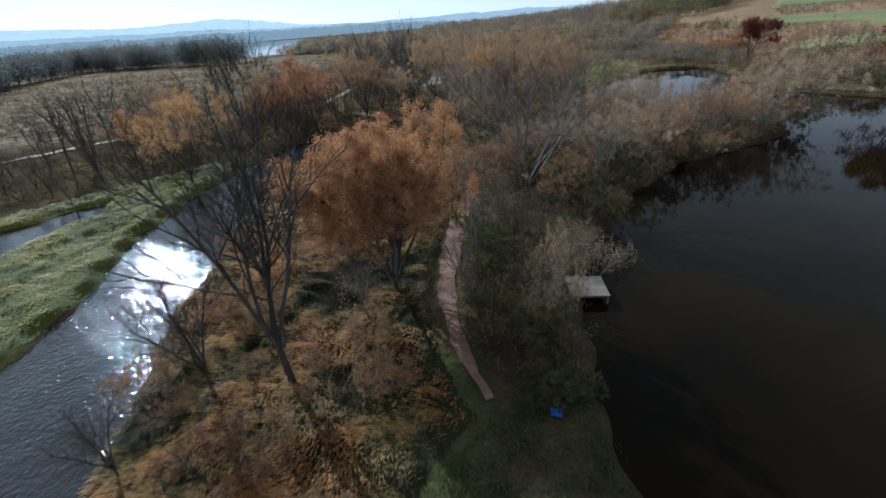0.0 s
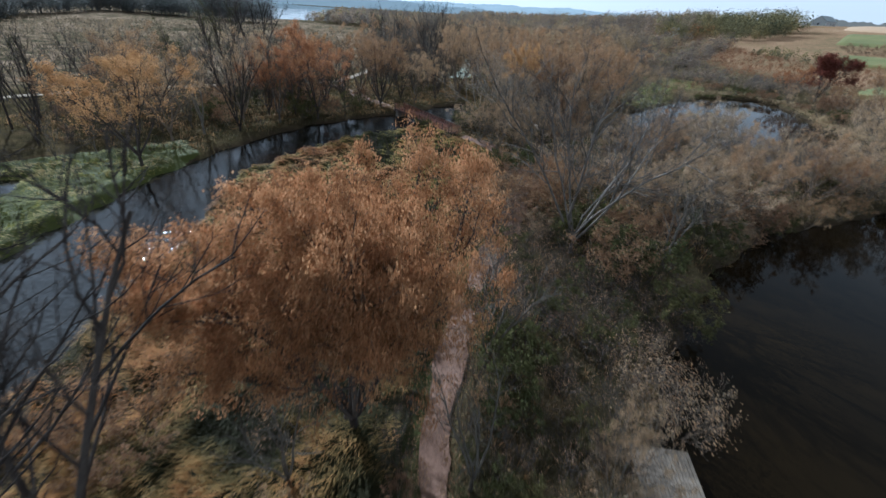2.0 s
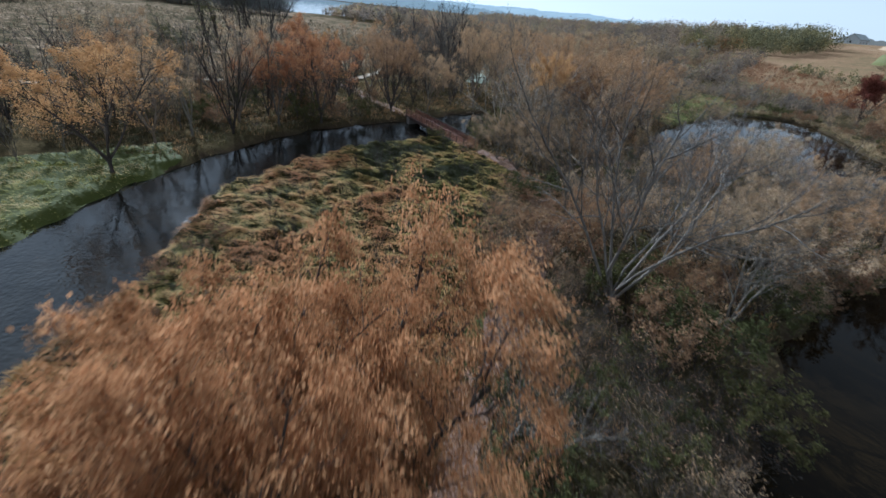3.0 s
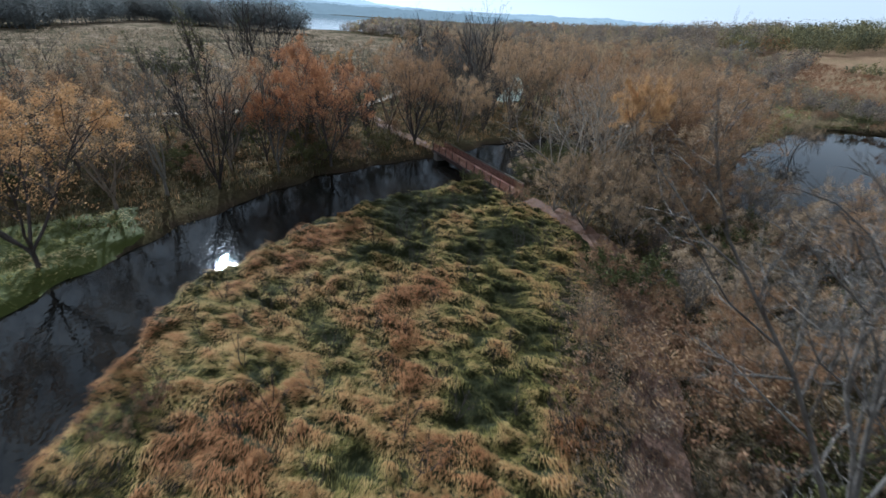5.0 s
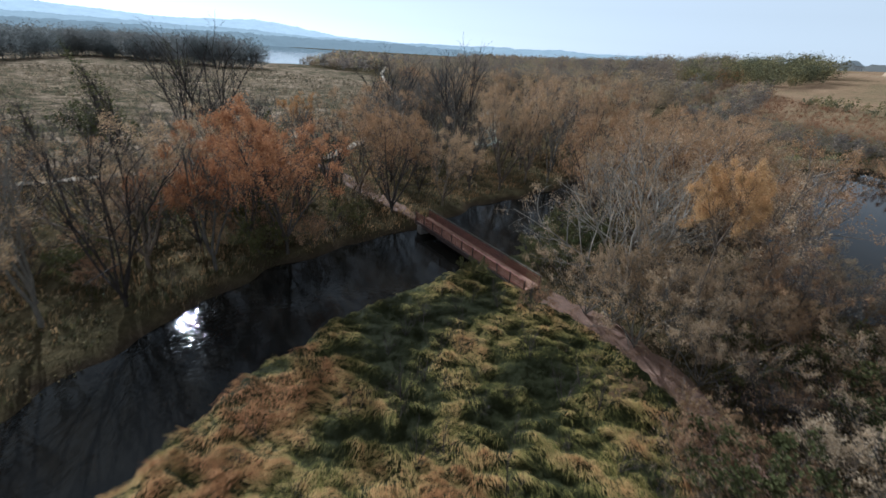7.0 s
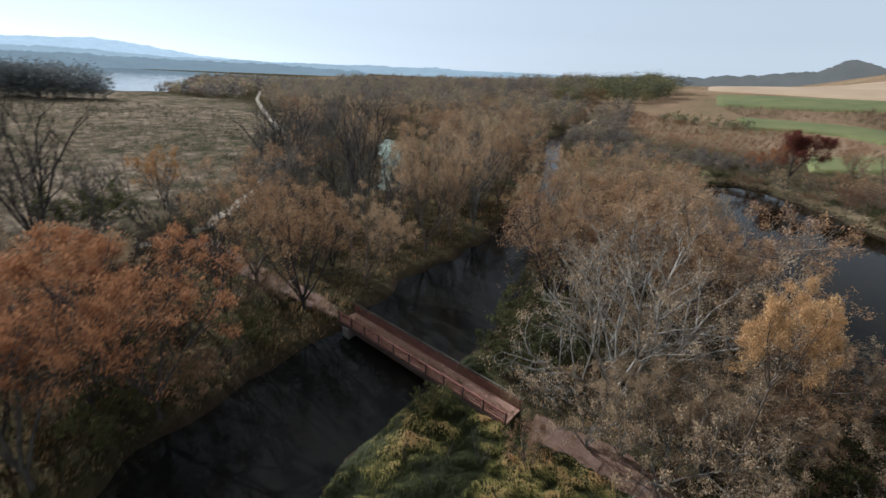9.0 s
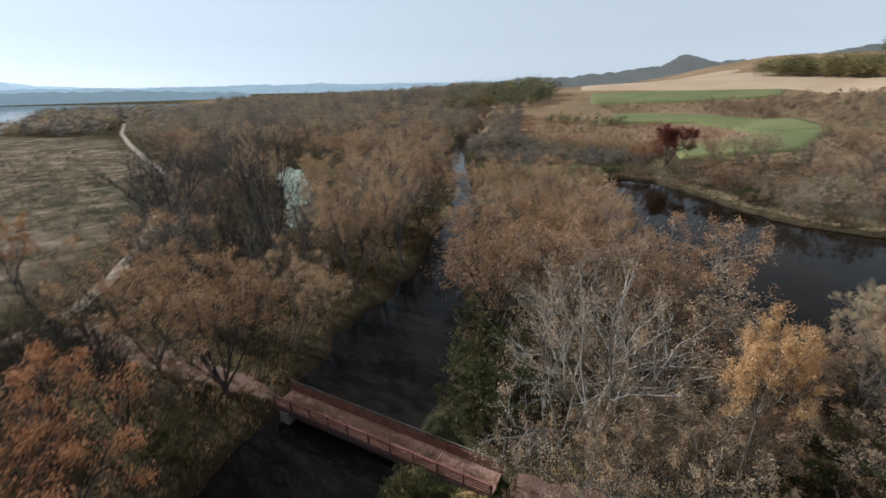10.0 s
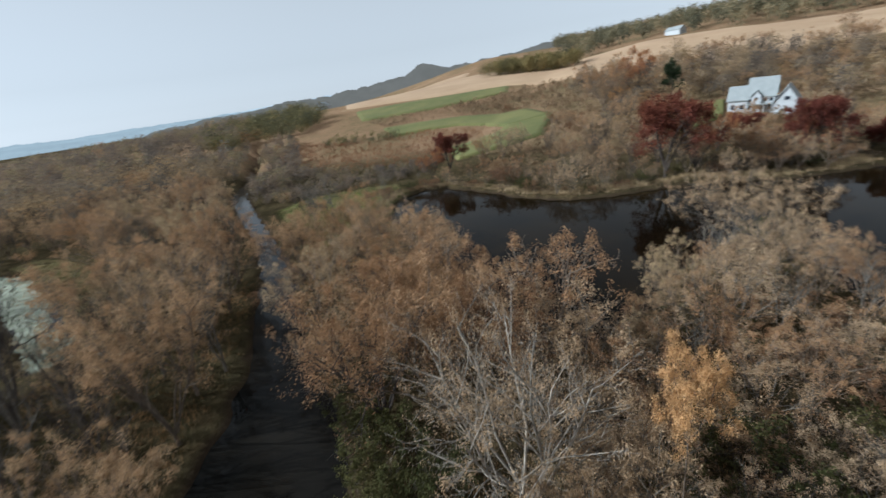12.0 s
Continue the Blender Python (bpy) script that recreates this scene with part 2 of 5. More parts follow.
ROAD = [(-260, 5), (-180, 45), (-140, 75), (-100.9, 92.3), (-91.4, 104.9), (-84.2, 115), (-73.8, 124), (-62.4, 132.5), (-53.1, 139.7), (-45.8, 146.6), (-43.2, 161.2), (-43, 184.8), (-43, 230), (-57, 276), (-84, 364), (-105, 440), (-130, 560)]


def poly_distance(x, y, poly):
    """Signed distance to a closed outline, negative inside."""
    p = np.array(poly, float)
    q = np.roll(p, -1, 0)
    d2 = np.full(x.shape, 1e12)
    inside = np.zeros(x.shape, bool)
    for (ax, ay), (bx, by) in zip(p, q):
        ex, ey = bx - ax, by - ay
        wx, wy = x - ax, y - ay
        k = np.clip((wx * ex + wy * ey) / (ex * ex + ey * ey), 0, 1)
        d2 = np.minimum(d2, (wx - k * ex) ** 2 + (wy - k * ey) ** 2)
        if ay != by:
            inside ^= ((ay > y) != (by > y)) & (x < (bx - ax) * (y - ay) / (by - ay) + ax)
    d = np.sqrt(d2)
    return np.where(inside, -d, d)


def line_distance(x, y, line):
    d2 = np.full(x.shape, 1e12)
    for (ax, ay), (bx, by) in zip(line, line[1:]):
        ex, ey = bx - ax, by - ay
        k = np.clip(((x - ax) * ex + (y - ay) * ey) / (ex * ex + ey * ey), 0, 1)
        d2 = np.minimum(d2, (x - ax - k * ex) ** 2 + (y - ay - k * ey) ** 2)
    return np.sqrt(d2)


RIVER = RIVER_LEFT + RIVER_RIGHT[::-1]
LAKE = [(-420, 560), (-230, 492), (-184, 495), (-205, 620), (-256, 690), (-222, 790), (-90, 757), (-60, 800), (-160, 1200), (-700, 1300), (-900, 800)]


def smooth(v, a, b):
    k = np.clip((v - a) / (b - a), 0, 1)
    return k * k * (3 - 2 * k)


def wobble(x, y):
    return np.sin(0.9 * x + 1.3 * np.sin(0.5 * y)) * np.sin(0.8 * y + 1.1 * np.sin(0.6 * x)) + 0.6 * np.sin(2.1 * x + 0.7 * y + np.sin(1.3 * y)) * np.sin(1.7 * y - 0.5 * x)


def water_distance(x, y):
    edge = 0.35 * np.sin(0.7 * x + 0.4 * y) + 0.3 * np.sin(1.1 * y - 0.5 * x)
    d = np.minimum(poly_distance(x, y, RIVER), poly_distance(x, y, POND))
    return np.minimum(np.minimum(d, poly_distance(x, y, MARSH_POOL)), poly_distance(x, y, BANK_POOL) - 0.5) + edge


def hill(x, y):
    """The slope east of the pond, with its fields, and low rises to the north and west."""
    foot = np.interp(y, [-100, 70, 105, 128, 190, 260], [160, 130, 114, 100, 102, 110])
    s = np.maximum(x - foot - 0.5 * np.maximum(y - 200, 0), 0.8 * (x - 104) + 0.35 * (y - 200))
    z = np.interp(s, [0, 25, 60, 120, 200, 260, 300, 400, 520, 800, 3000], [0, 1.2, 5, 13.5, 25.5, 31.5, 36, 49, 60, 66, 45])
    z = z * (1 - smooth(y, 800, 1600))
    bearing = np.degrees(np.arctan2(x, y - 90))
    z = z * (1 - 0.74 * smooth(np.hypot(x, y - 90), 400, 620) * (1 - smooth(bearing, 38, 60)))
    return z


def ground_z(x, y):
    x, y = np.asarray(x, float), np.asarray(y, float)
    far = smooth(np.hypot(x - 10, y - 90), 150, 230)
    land = 0.75 + 0.16 * wobble(x * 0.8, y * 0.8) * (1 - far) + 0.25 * np.sin(0.07 * x) * np.sin(0.05 * y + 1) + hill(x, y)
    near = np.hypot(x, y - 100) < 420
    d = np.full(x.shape, 50.0)
    if near.any():
        d[near] = water_distance(x[near], y[near])
    lake = poly_distance(x, y, LAKE)
    z = np.where(d < 0, np.maximum(-1.4, d * 0.5) - 0.12, -0.12 + (land + 0.12) * smooth(d, -0.3, 1.7))
    return np.where(lake < 0, -3.0, z)


def z_at(x, y):
    return float(ground_z(np.array([x]), np.array([y]))[0])


# ---- mesh helpers ----
def mesh_of(name, verts, faces, mats=(), smooth_shade=False):
    me = bpy.data.meshes.new(name)
    verts = np.asarray(verts, np.float32)
    faces = [np.asarray(f, np.int32) for f in (faces if isinstance(faces, list) else [faces]) if len(f)]
    loops = np.concatenate([f.ravel() for f in faces])
    sizes = np.concatenate([np.full(len(f), f.shape[1], np.int32) for f in faces])
    me.vertices.add(len(verts))
    me.vertices.foreach_set("co", verts.ravel())
    me.loops.add(len(loops))
    me.loops.foreach_set("vertex_index", loops)
    me.polygons.add(len(sizes))
    me.polygons.foreach_set("loop_start", np.concatenate([[0], np.cumsum(sizes)[:-1]]).astype(np.int32))
    me.polygons.foreach_set("use_smooth", np.full(len(sizes), smooth_shade, bool))
    me.update(calc_edges=True)
    me.validate()
    for m in mats:
        me.materials.append(m)
    return me


def part(name, bm, mat, parent, label=""):
    me = bpy.data.meshes.new(name)
    bm.to_mesh(me)
    bm.free()
    me.materials.append(mat)
    ob = new(name, me)
    ob.parent = parent
    return tagged(ob, label)


def add_box(bm, centre, size, turn=0.0, bevel=0.0):
    geo = bmesh.ops.create_cube(bm, size=1.0)
    vs = geo["verts"]
    bmesh.ops.transform(bm, verts=vs, matrix=Matrix.Translation(centre) @ Matrix.Rotation(turn, 4, "Z") @ Matrix.Diagonal((*size, 1)))
    if bevel:
        es = list({e for v in vs for e in v.link_edges})
        bmesh.ops.bevel(bm, geom=es, offset=bevel, segments=1, affect="EDGES")
    return vs


def box_part(name, centre, size, mat, parent, turn=0.0, bevel=0.0, label=""):
    bm = bmesh.new()
    add_box(bm, centre, size, turn, bevel)
    return part(name, bm, mat, parent, label)


# ---- ground: one sheet out to the horizon ----
def graded(lo, hi, step, far, grow=1.13):
    mid = list(np.arange(lo, hi + 0.01, step))
    a, s = hi, step
    while a < far[1]:
        s *= grow
        a += s
        mid.append(a)
    a, s = lo, step
    while a > far[0]:
        s *= grow
        a -= s
        mid.insert(0, a)
    return np.array(mid)


GX = graded(-75, 130, 1.2, (-4600, 4600), 1.06)
GY = graded(-5, 205, 1.2, (-700, 4600), 1.06)
gx, gy = np.meshgrid(GX, GY)
gz = ground_z(gx.ravel(), gy.ravel())
nx, ny = len(GX), len(GY)
ij = (np.arange(ny - 1)[:, None] * nx + np.arange(nx - 1)[None, :]).ravel()
ground_me = mesh_of("ground", np.column_stack([gx.ravel(), gy.ravel(), gz]), np.column_stack([ij, ij + 1, ij + nx + 1, ij + nx]), smooth_shade=True)


def zone(name, values):
    a = ground_me.attributes.new(name, "FLOAT", "POINT")
    a.data.foreach_set("value", np.asarray(values, np.float32))


fx, fy = gx.ravel(), gy.ravel()
pen_in = poly_distance(fx, fy, [(-14, -90)] + RIVER_RIGHT[1:15] + TRAIL[::-1])
left_green = poly_distance(fx, fy, [(-34.5, 2.5), (-37.4, 39.5), (-41, 59.9), (-41.7, 77.3), (-48.8, 80.5), (-57.1, 70), (-62.9, 49.5), (-69.5, -0.5)])
prairie = poly_distance(fx, fy, [(-100, 112), (-82, 124), (-58, 148), (-50, 185), (-52, 235), (-70, 320), (-110, 420), (-400, 620), (-600, 450), (-450, 180), (-170, 70)])
marsh = poly_distance(fx, fy, [(41.5, 144.4), (53.7, 162), (64.4, 174.7), (73.5, 183.6), (88.4, 186.9), (92.3, 205.9), (70.5, 224.9), (55.1, 221.2), (44.6, 195.7), (33, 174)])
zone("meadow", 1 - smooth(pen_in, -1.5, 1.5))
zone("green", 1 - smooth(np.minimum(left_green, marsh + 2), -2, 3))
zone("prairie", 1 - smooth(prairie, -8, 8))
zone("slope", smooth(hill(fx, fy), 0.8, 4.0))
zone("mud", (1 - smooth(np.where(gz < 0.25, 0, gz), 0.15, 0.5)) * (np.hypot(fx, fy - 100) < 420))

GROUND, n, l, b = material("autumn_ground", 0.95, 0.0)
co = coords(n)


def attr(name):
    a = n.new("ShaderNodeAttribute")
    a.attribute_name = name
    return a.outputs["Fac"]


n_mid, n_fine, n_big = noise_node(n, l, 0.35, 6, co, 0.7), noise_node(n, l, 3.0, 6, co, 0.7), noise_node(n, l, 0.02, 5, co, 0.6)
flat = n.new("ShaderNodeMapping")
flat.inputs["Rotation"].default_value, flat.inputs["Scale"].default_value = (0, 0, 0.5), (0.85, 1.0, 1.0)
l.new(co, flat.inputs["Vector"])
n_streak = noise_node(n, l, 0.17, 6, flat.outputs["Vector"], 0.7)
woods = ramp(n, l, n_mid, [(0.25, (0.03, 0.026, 0.015)), (0.5, (0.068, 0.054, 0.028)), (0.75, (0.13, 0.092, 0.048))])
meadow_c = ramp(n, l, n_mid, [(0.25, (0.035, 0.045, 0.016)), (0.5, (0.075, 0.08, 0.03)), (0.75, (0.14, 0.1, 0.05))])
green_c = ramp(n, l, n_mid, [(0.25, (0.06, 0.08, 0.022)), (0.5, (0.15, 0.17, 0.05)), (0.75, (0.3, 0.27, 0.1))])
prairie_c = ramp(n, l, maths(n, l, "ADD", maths(n, l, "MULTIPLY", n_streak, 0.65), maths(n, l, "MULTIPLY", n_big, 0.35)), [(0.36, (0.045, 0.045, 0.026)), (0.45, (0.09, 0.078, 0.046)), (0.52, (0.19, 0.14, 0.092)), (0.6, (0.32, 0.24, 0.165)), (0.7, (0.42, 0.33, 0.24))])
slope_c = ramp(n, l, maths(n, l, "ADD", maths(n, l, "MULTIPLY", n_mid, 0.4), maths(n, l, "MULTIPLY", n_big, 0.6)), [(0.3, (0.1, 0.085, 0.045)), (0.45, (0.2, 0.145, 0.08)), (0.55, (0.27, 0.17, 0.1)), (0.7, (0.36, 0.28, 0.17))])
c = mix(n, l, attr("meadow"), woods, meadow_c)
c = mix(n, l, attr("prairie"), c, prairie_c)
c = mix(n, l, attr("slope"), c, slope_c)
c = mix(n, l, attr("green"), c, green_c)
c = mix(n, l, attr("mud"), c, (0.05, 0.036, 0.024))
c = mix(n, l, 0.75, c, ramp(n, l, n_fine, [(0.3, (0.4, 0.4, 0.4)), (0.7, (1.1, 1.1, 1.1))]), "MULTIPLY")
l.new(c, b.inputs["Base Color"])
bump(n, l, b, maths(n, l, "ADD", n_fine, maths(n, l, "MULTIPLY", n_mid, 2.0)), 0.9, 0.35)
ground_me.materials.append(GROUND)
ground = tagged(new("ground", ground_me), "autumn river flats of dry grass, leaf litter and mud", "ground", kind="structure")


# ---- water ----
def fill_outline(name, outline, z, mat, label):
    bm = bmesh.new()
    bm.faces.new([bm.verts.new((x, y, z)) for x, y in outline])
    bmesh.ops.triangulate(bm, faces=bm.faces[:])
    bmesh.ops.recalc_face_normals(bm, faces=bm.faces[:])
    if sum(f.normal.z for f in bm.faces) < 0:
        bmesh.ops.reverse_faces(bm, faces=bm.faces[:])
    me = bpy.data.meshes.new(name)
    bm.to_mesh(me)
    bm.free()
    me.materials.append(mat)
    return tagged(new(name, me), label, "water", kind="structure")


def widen(outline, by):
    """The outline pushed outwards, so that the sheet of water runs in under the banks."""
    p = np.array(outline, float)
    area = np.sum(p[:, 0] * np.roll(p[:, 1], -1) - np.roll(p[:, 0], -1) * p[:, 1])
    t = np.roll(p, -1, 0) - np.roll(p, 1, 0)
    t /= np.linalg.norm(t, axis=1)[:, None]
    return p + by * np.sign(area) * np.column_stack([t[:, 1], -t[:, 0]])


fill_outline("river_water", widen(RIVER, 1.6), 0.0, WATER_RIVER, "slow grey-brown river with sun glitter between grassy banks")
fill_outline("pond_water", widen(POND, 1.6), 0.006, WATER_POND, "still dark brown pond reflecting the pale sky")
fill_outline("marsh_pool", widen(MARSH_POOL, 1.6), 0.012, WATER_RIVER, "shallow marsh pool with pale floating weed")
fill_outline("bank_pool", widen(BANK_POOL, 1.2), 0.016, WATER_RIVER, "narrow pool of standing water behind the river bank")
fill_outline("far_lake", LAKE, 0.02, WATER_RIVER, "distant pale lake below hazy hills")


def ribbon(name, line, width, mat, label, lift=0.05, step=1.2, taper=9):
    """A trail or road that lies on the ground."""
    p = np.array(line, float)
    seg = np.r_[0, np.cumsum(np.linalg.norm(np.diff(p, axis=0), axis=1))]
    s = np.arange(0, seg[-1], step)
    # rounded corners
    px, py = np.interp(s, seg, p[:, 0]), np.interp(s, seg, p[:, 1])
    k = np.ones(5) / 5
    px[2:-2], py[2:-2] = np.convolve(px, k, "valid"), np.convolve(py, k, "valid")
    tx, ty = np.gradient(px), np.gradient(py)
    ln = np.hypot(tx, ty)
    nxv, nyv = -ty / ln, tx / ln
    rows = []
    for i, u in enumerate(np.linspace(-1, 1, 7)):
        w = width / 2 * u * np.clip(0.2 + s / taper, 0, 1) * (1 + 0.16 * np.sin(s * 0.9 + 3 * u) + 0.1 * np.sin(s * 2.3 + u))
        x, y = px + nxv * w, py + nyv * w
        rows.append(np.column_stack([x, y, np.maximum(ground_z(x, y), 0.3) + lift + 0.05 * (1 - u * u)]))
    v = np.stack(rows, 1).reshape(-1, 3)
    m = len(s)
    a = (np.arange(m - 1)[:, None] * 7 + np.arange(6)[None, :]).ravel()
    me = mesh_of(name, v, np.column_stack([a, a + 7, a + 8, a + 1]), (mat,), True)
    return tagged(new(name, me), label, "trail", kind="structure")


ribbon("trail", TRAIL, 3.0, LITTER, "reddish-brown footpath covered in fallen leaves", 0.16, taper=42)
ribbon("trail_far", TRAIL_FAR, 2.9, LITTER, "reddish leaf-strewn path leading from the bridge into the trees", 0.12)
ribbon("road", ROAD, 2.2, GRAVEL, "pale gravel track beside the dry meadow", 0.2)


# ---- trees: grown from forking stems, limbs, branches and twigs ----
def unit(v):
    return v / (np.linalg.norm(v) + 1e-9)


def tilt_from(d, angle, az):
    a = unit(np.cross(d, (0.31, 0.2, 0.93) if abs(d[2]) < 0.9 else (1.0, 0.1, 0.0)))
    b = np.cross(d, a)
    return unit(d * math.cos(angle) + (a * math.cos(az) + b * math.sin(az)) * math.sin(angle))


class Wood:
    """Tapered tubes, gathered into one mesh."""

    def __init__(self):
        self.v, self.q, self.t, self.count = [], [], [], 0

    def tube(self, pts, radii, sides):
        pts = np.asarray(pts)
        k = len(pts)
        ax = unit(pts[-1] - pts[0])
        a = unit(np.cross(ax, (0.2, 0.9, 0.31) if abs(ax[1]) < 0.9 else (1.0, 0.0, 0.1)))
        b = np.cross(ax, a)
        th = np.arange(sides) * 2 * math.pi / sides
        ring = np.cos(th)[:, None] * a + np.sin(th)[:, None] * b
        self.v.append((pts[:, None, :] + np.asarray(radii)[:, None, None] * ring[None]).reshape(-1, 3))
        i = np.arange(k - 1)[:, None] * sides
        j = np.arange(sides)[None, :]
        jn = (j + 1) % sides
        self.q.append(np.stack([i + j, i + jn, i + sides + jn, i + sides + j], -1).reshape(-1, 4) + self.count)
        self.count += k * sides

    def spike(self, p, q, r):
        ax = unit(q - p)
        a = unit(np.cross(ax, (0.3, 0.2, 0.93) if abs(ax[2]) < 0.9 else (1.0, 0.0, 0.1)))
        b = np.cross(ax, a)
        self.v.append(np.array([p + a * r, p - 0.5 * a * r + 0.87 * b * r, p - 0.5 * a * r - 0.87 * b * r, q]))
        self.t.append(np.array([[0, 1, 3], [1, 2, 3], [2, 0, 3]]) + self.count)
        self.count += 4

    def sliver(self, p, q, r, side):
        self.v.append(np.array([p - side * r, p + side * r, q]))
        self.t.append(np.array([[0, 1, 2]]) + self.count)
        self.count += 3

    def mesh(self, name, mat):
        faces = ([np.concatenate(self.q)] if self.q else []) + ([np.concatenate(self.t)] if self.t else [])
        return mesh_of(name, np.concatenate(self.v), faces, (mat,), True)


def leaf_mesh(name, centres, axes, size, aspect, rng, mat):
    """Small pointed leaf faces, bent along the middle."""
    c, ax = np.asarray(centres), np.asarray(axes)
    m = len(c)
    ax = ax / np.linalg.norm(ax, axis=1)[:, None]
    side = np.cross(ax, rng.normal(size=(m, 3)))
    side /= np.linalg.norm(side, axis=1)[:, None]
    s = size * rng.uniform(0.6, 1.35, m)[:, None]
    v = np.stack([c - ax * s * 0.5, c + side * s * aspect * 0.5, c + ax * s * 0.5, c - side * s * aspect * 0.5], 1).reshape(-1, 3)
    i = np.arange(m)[:, None] * 4
    return mesh_of(name, v, np.concatenate([i, i + 1, i + 2, i + 3], 1), (mat,))


def grow_tree(name, seed, height, bark, leaf=None, stems=3, spread=0.35, kids=(8, 6, 5), up=0.12, radius=0.2, leaves=4, leaf_size=0.22, leaf_hang=0.2,
              aspect=0.5, angle=(0.45, 0.95), trunk=0.12, lean=(0, 0), twist=0.1, reach=0.55, leaf_from=3, clump=0.25, leaf_name="foliage", close=False, twigs=0.6, limb=0.44, patchy=(0.02, 0.3, 1.4, 2.6), split=False, low=0.35):
    rng = np.random.default_rng(seed)
    big, fine = Wood(), Wood()
    boughs = []
    centres, axes = [], []
    levels = len(kids)

    def grow(p, d, length, r, lev, rich=1.0):
        n = (6, 4, 3, 2)[min(lev, 3)] if close else (5, 3, 2, 2)[min(lev, 3)]
        pts, dirs = [p], [d]
        for i in range(n):
            d = unit(d + rng.normal(0, twist * (1 + 0.35 * lev), 3) + np.array((0, 0, up)))
            p = p + d * length / n
            pts.append(p)
            dirs.append(d)
        if lev == levels:
            if close:
                fine.spike(pts[0], pts[1], r)
                fine.spike(pts[1] - dirs[1] * 0.02, pts[-1], r * 0.75)
            else:
                side = unit(np.cross(d, rng.normal(size=3)))
                if rng.random() < twigs:
                    fine.sliver(pts[0], pts[1] + (pts[-1] - pts[1]) * 0.8, max(r, 0.012) * 1.3, side)
                    if rng.random() < 0.45:
                        fine.sliver(pts[1], pts[-1] + rng.normal(0, 0.16, 3) * length, max(r, 0.012) * 1.0, side)
        elif lev == 2 and not close:
            for i in range(n):
                fine.spike(pts[i], pts[i + 1] + dirs[i + 1] * 0.05, r * (1 - 0.28 * i))
        else:
            if split and lev == 0:
                boughs.append((Wood(), []))
            elif split and lev == 1:
                boughs[-1][1].append(Wood())
            own = fine if lev > 1 else big if not split else boughs[-1][0] if lev == 0 else boughs[-1][1][-1]
            own.tube(pts, np.linspace(r, r * (0.4 if lev else 0.35), n + 1), ((7, 5, 4, 3) if radius > 0.06 else (4, 3, 3, 3))[min(lev, 3)])
        if lev >= leaf_from and leaf is not None:
            m = rng.poisson(leaves * rich * min(1.5, max(0.15, 2.2 * pts[-1][2] / height - low)) if height > 6 else leaves * rich)
            for _ in range(m):
                f = rng.uniform(0.45, 1.1)
                q = pts[0] + (pts[-1] - pts[0]) * f + rng.normal(0, clump, 3)
                centres.append(q)
                axes.append(rng.normal(0, 1, 3) * (1, 1, 0.7) + np.array((0, 0, leaf_hang * 3)))
        if lev < levels:
            az0 = rng.uniform(0, 6.28)
            for k in range(kids[lev]):
                f = (0.32 if lev == 0 else 0.2) + (0.68 if lev == 0 else 0.8) * (k + rng.uniform(0.1, 0.9)) / kids[lev]
                x = f * n
                i = min(int(x), n - 1)
                q = pts[i] + (pts[i + 1] - pts[i]) * (x - i)
                nd = tilt_from(dirs[i], rng.uniform(*angle) * (1.1 - 0.35 * f), az0 + k * 2.4 + rng.normal(0, 0.4))
                grow(q, nd, length * reach * rng.uniform(0.7, 1.25) * (1.2 - 0.6 * f), r * (limb if lev == 0 else 0.46) * (1.2 - 0.4 * f), lev + 1,
                     rich if lev != 1 or leaf is None else rng.choice(patchy) * (0.45 + 0.85 * f))

    base = np.array((0.0, 0.0, -0.3))
    fork = np.array((lean[0] * trunk, lean[1] * trunk, height * trunk))
    if stems > 1 and trunk > 0.02:
        big.tube([base, base * 0.3 + fork * 0.5, fork], [radius * 1.7, radius * 1.25, radius * 1.15], 8)
    else:
        fork = base
    for s in range(stems):
        az = s * 2 * math.pi / stems + rng.normal(0, 0.35)
        out = spread * rng.uniform(0.55, 1.2) if stems > 1 else 0.05
        d = unit(np.array((math.cos(az) * out + lean[0] / height, math.sin(az) * out + lean[1] / height, 1.0)))
        start = fork + (rng.normal(0, radius, 3) * (1, 1, 0) if stems > 1 else 0)
        grow(start, d, (height - fork[2]) * rng.uniform(0.78, 1.0), radius * rng.uniform(0.75, 1.0), 0)
    root = new(name)
    for nm, w in (("trunk", big), ("crown", fine)):
        if w.v:
            ob = new(nm, w.mesh(nm, bark))
            ob.parent = root
    for stem_wood, limb_woods in boughs:
        stem = new("stem", stem_wood.mesh("stem", bark))
        stem.parent = root
        for w in limb_woods:
            new("limb", w.mesh("limb", bark)).parent = stem
    if centres:
        ob = new(leaf_name, leaf_mesh(leaf_name, centres, axes, leaf_size, aspect, rng, leaf))
        ob.parent = root
    root["tall"] = float(height)
    return root


PLACED = {}


def plant(proto, x, y, height, turn=0.0, lean=0.0, squeeze=1.0):
    """Sets a grown tree, or a copy of it, on the ground."""
    s = height / proto["tall"]
    m = Matrix.Translation((x, y, z_at(x, y) - 0.03)) @ Matrix.Rotation(radians(turn), 4, "Z") @ Matrix.Rotation(radians(lean), 4, "X") @ Matrix.Diagonal((s * squeeze, s * squeeze, s, 1))
    if proto.name not in PLACED:
        PLACED[proto.name] = s
        proto.matrix_basis = m
        PLACED[proto.name] = Vector(proto.scale)
        return proto
    k = PLACED[proto.name]
    return copy_thing(proto, m @ Matrix.Diagonal((1 / k.x, 1 / k.y, 1 / k.z, 1)))


def kind_of_tree(label, category="tree", group="", **kw):
    ob = grow_tree(**kw)
    return tagged(ob, label, category, group)


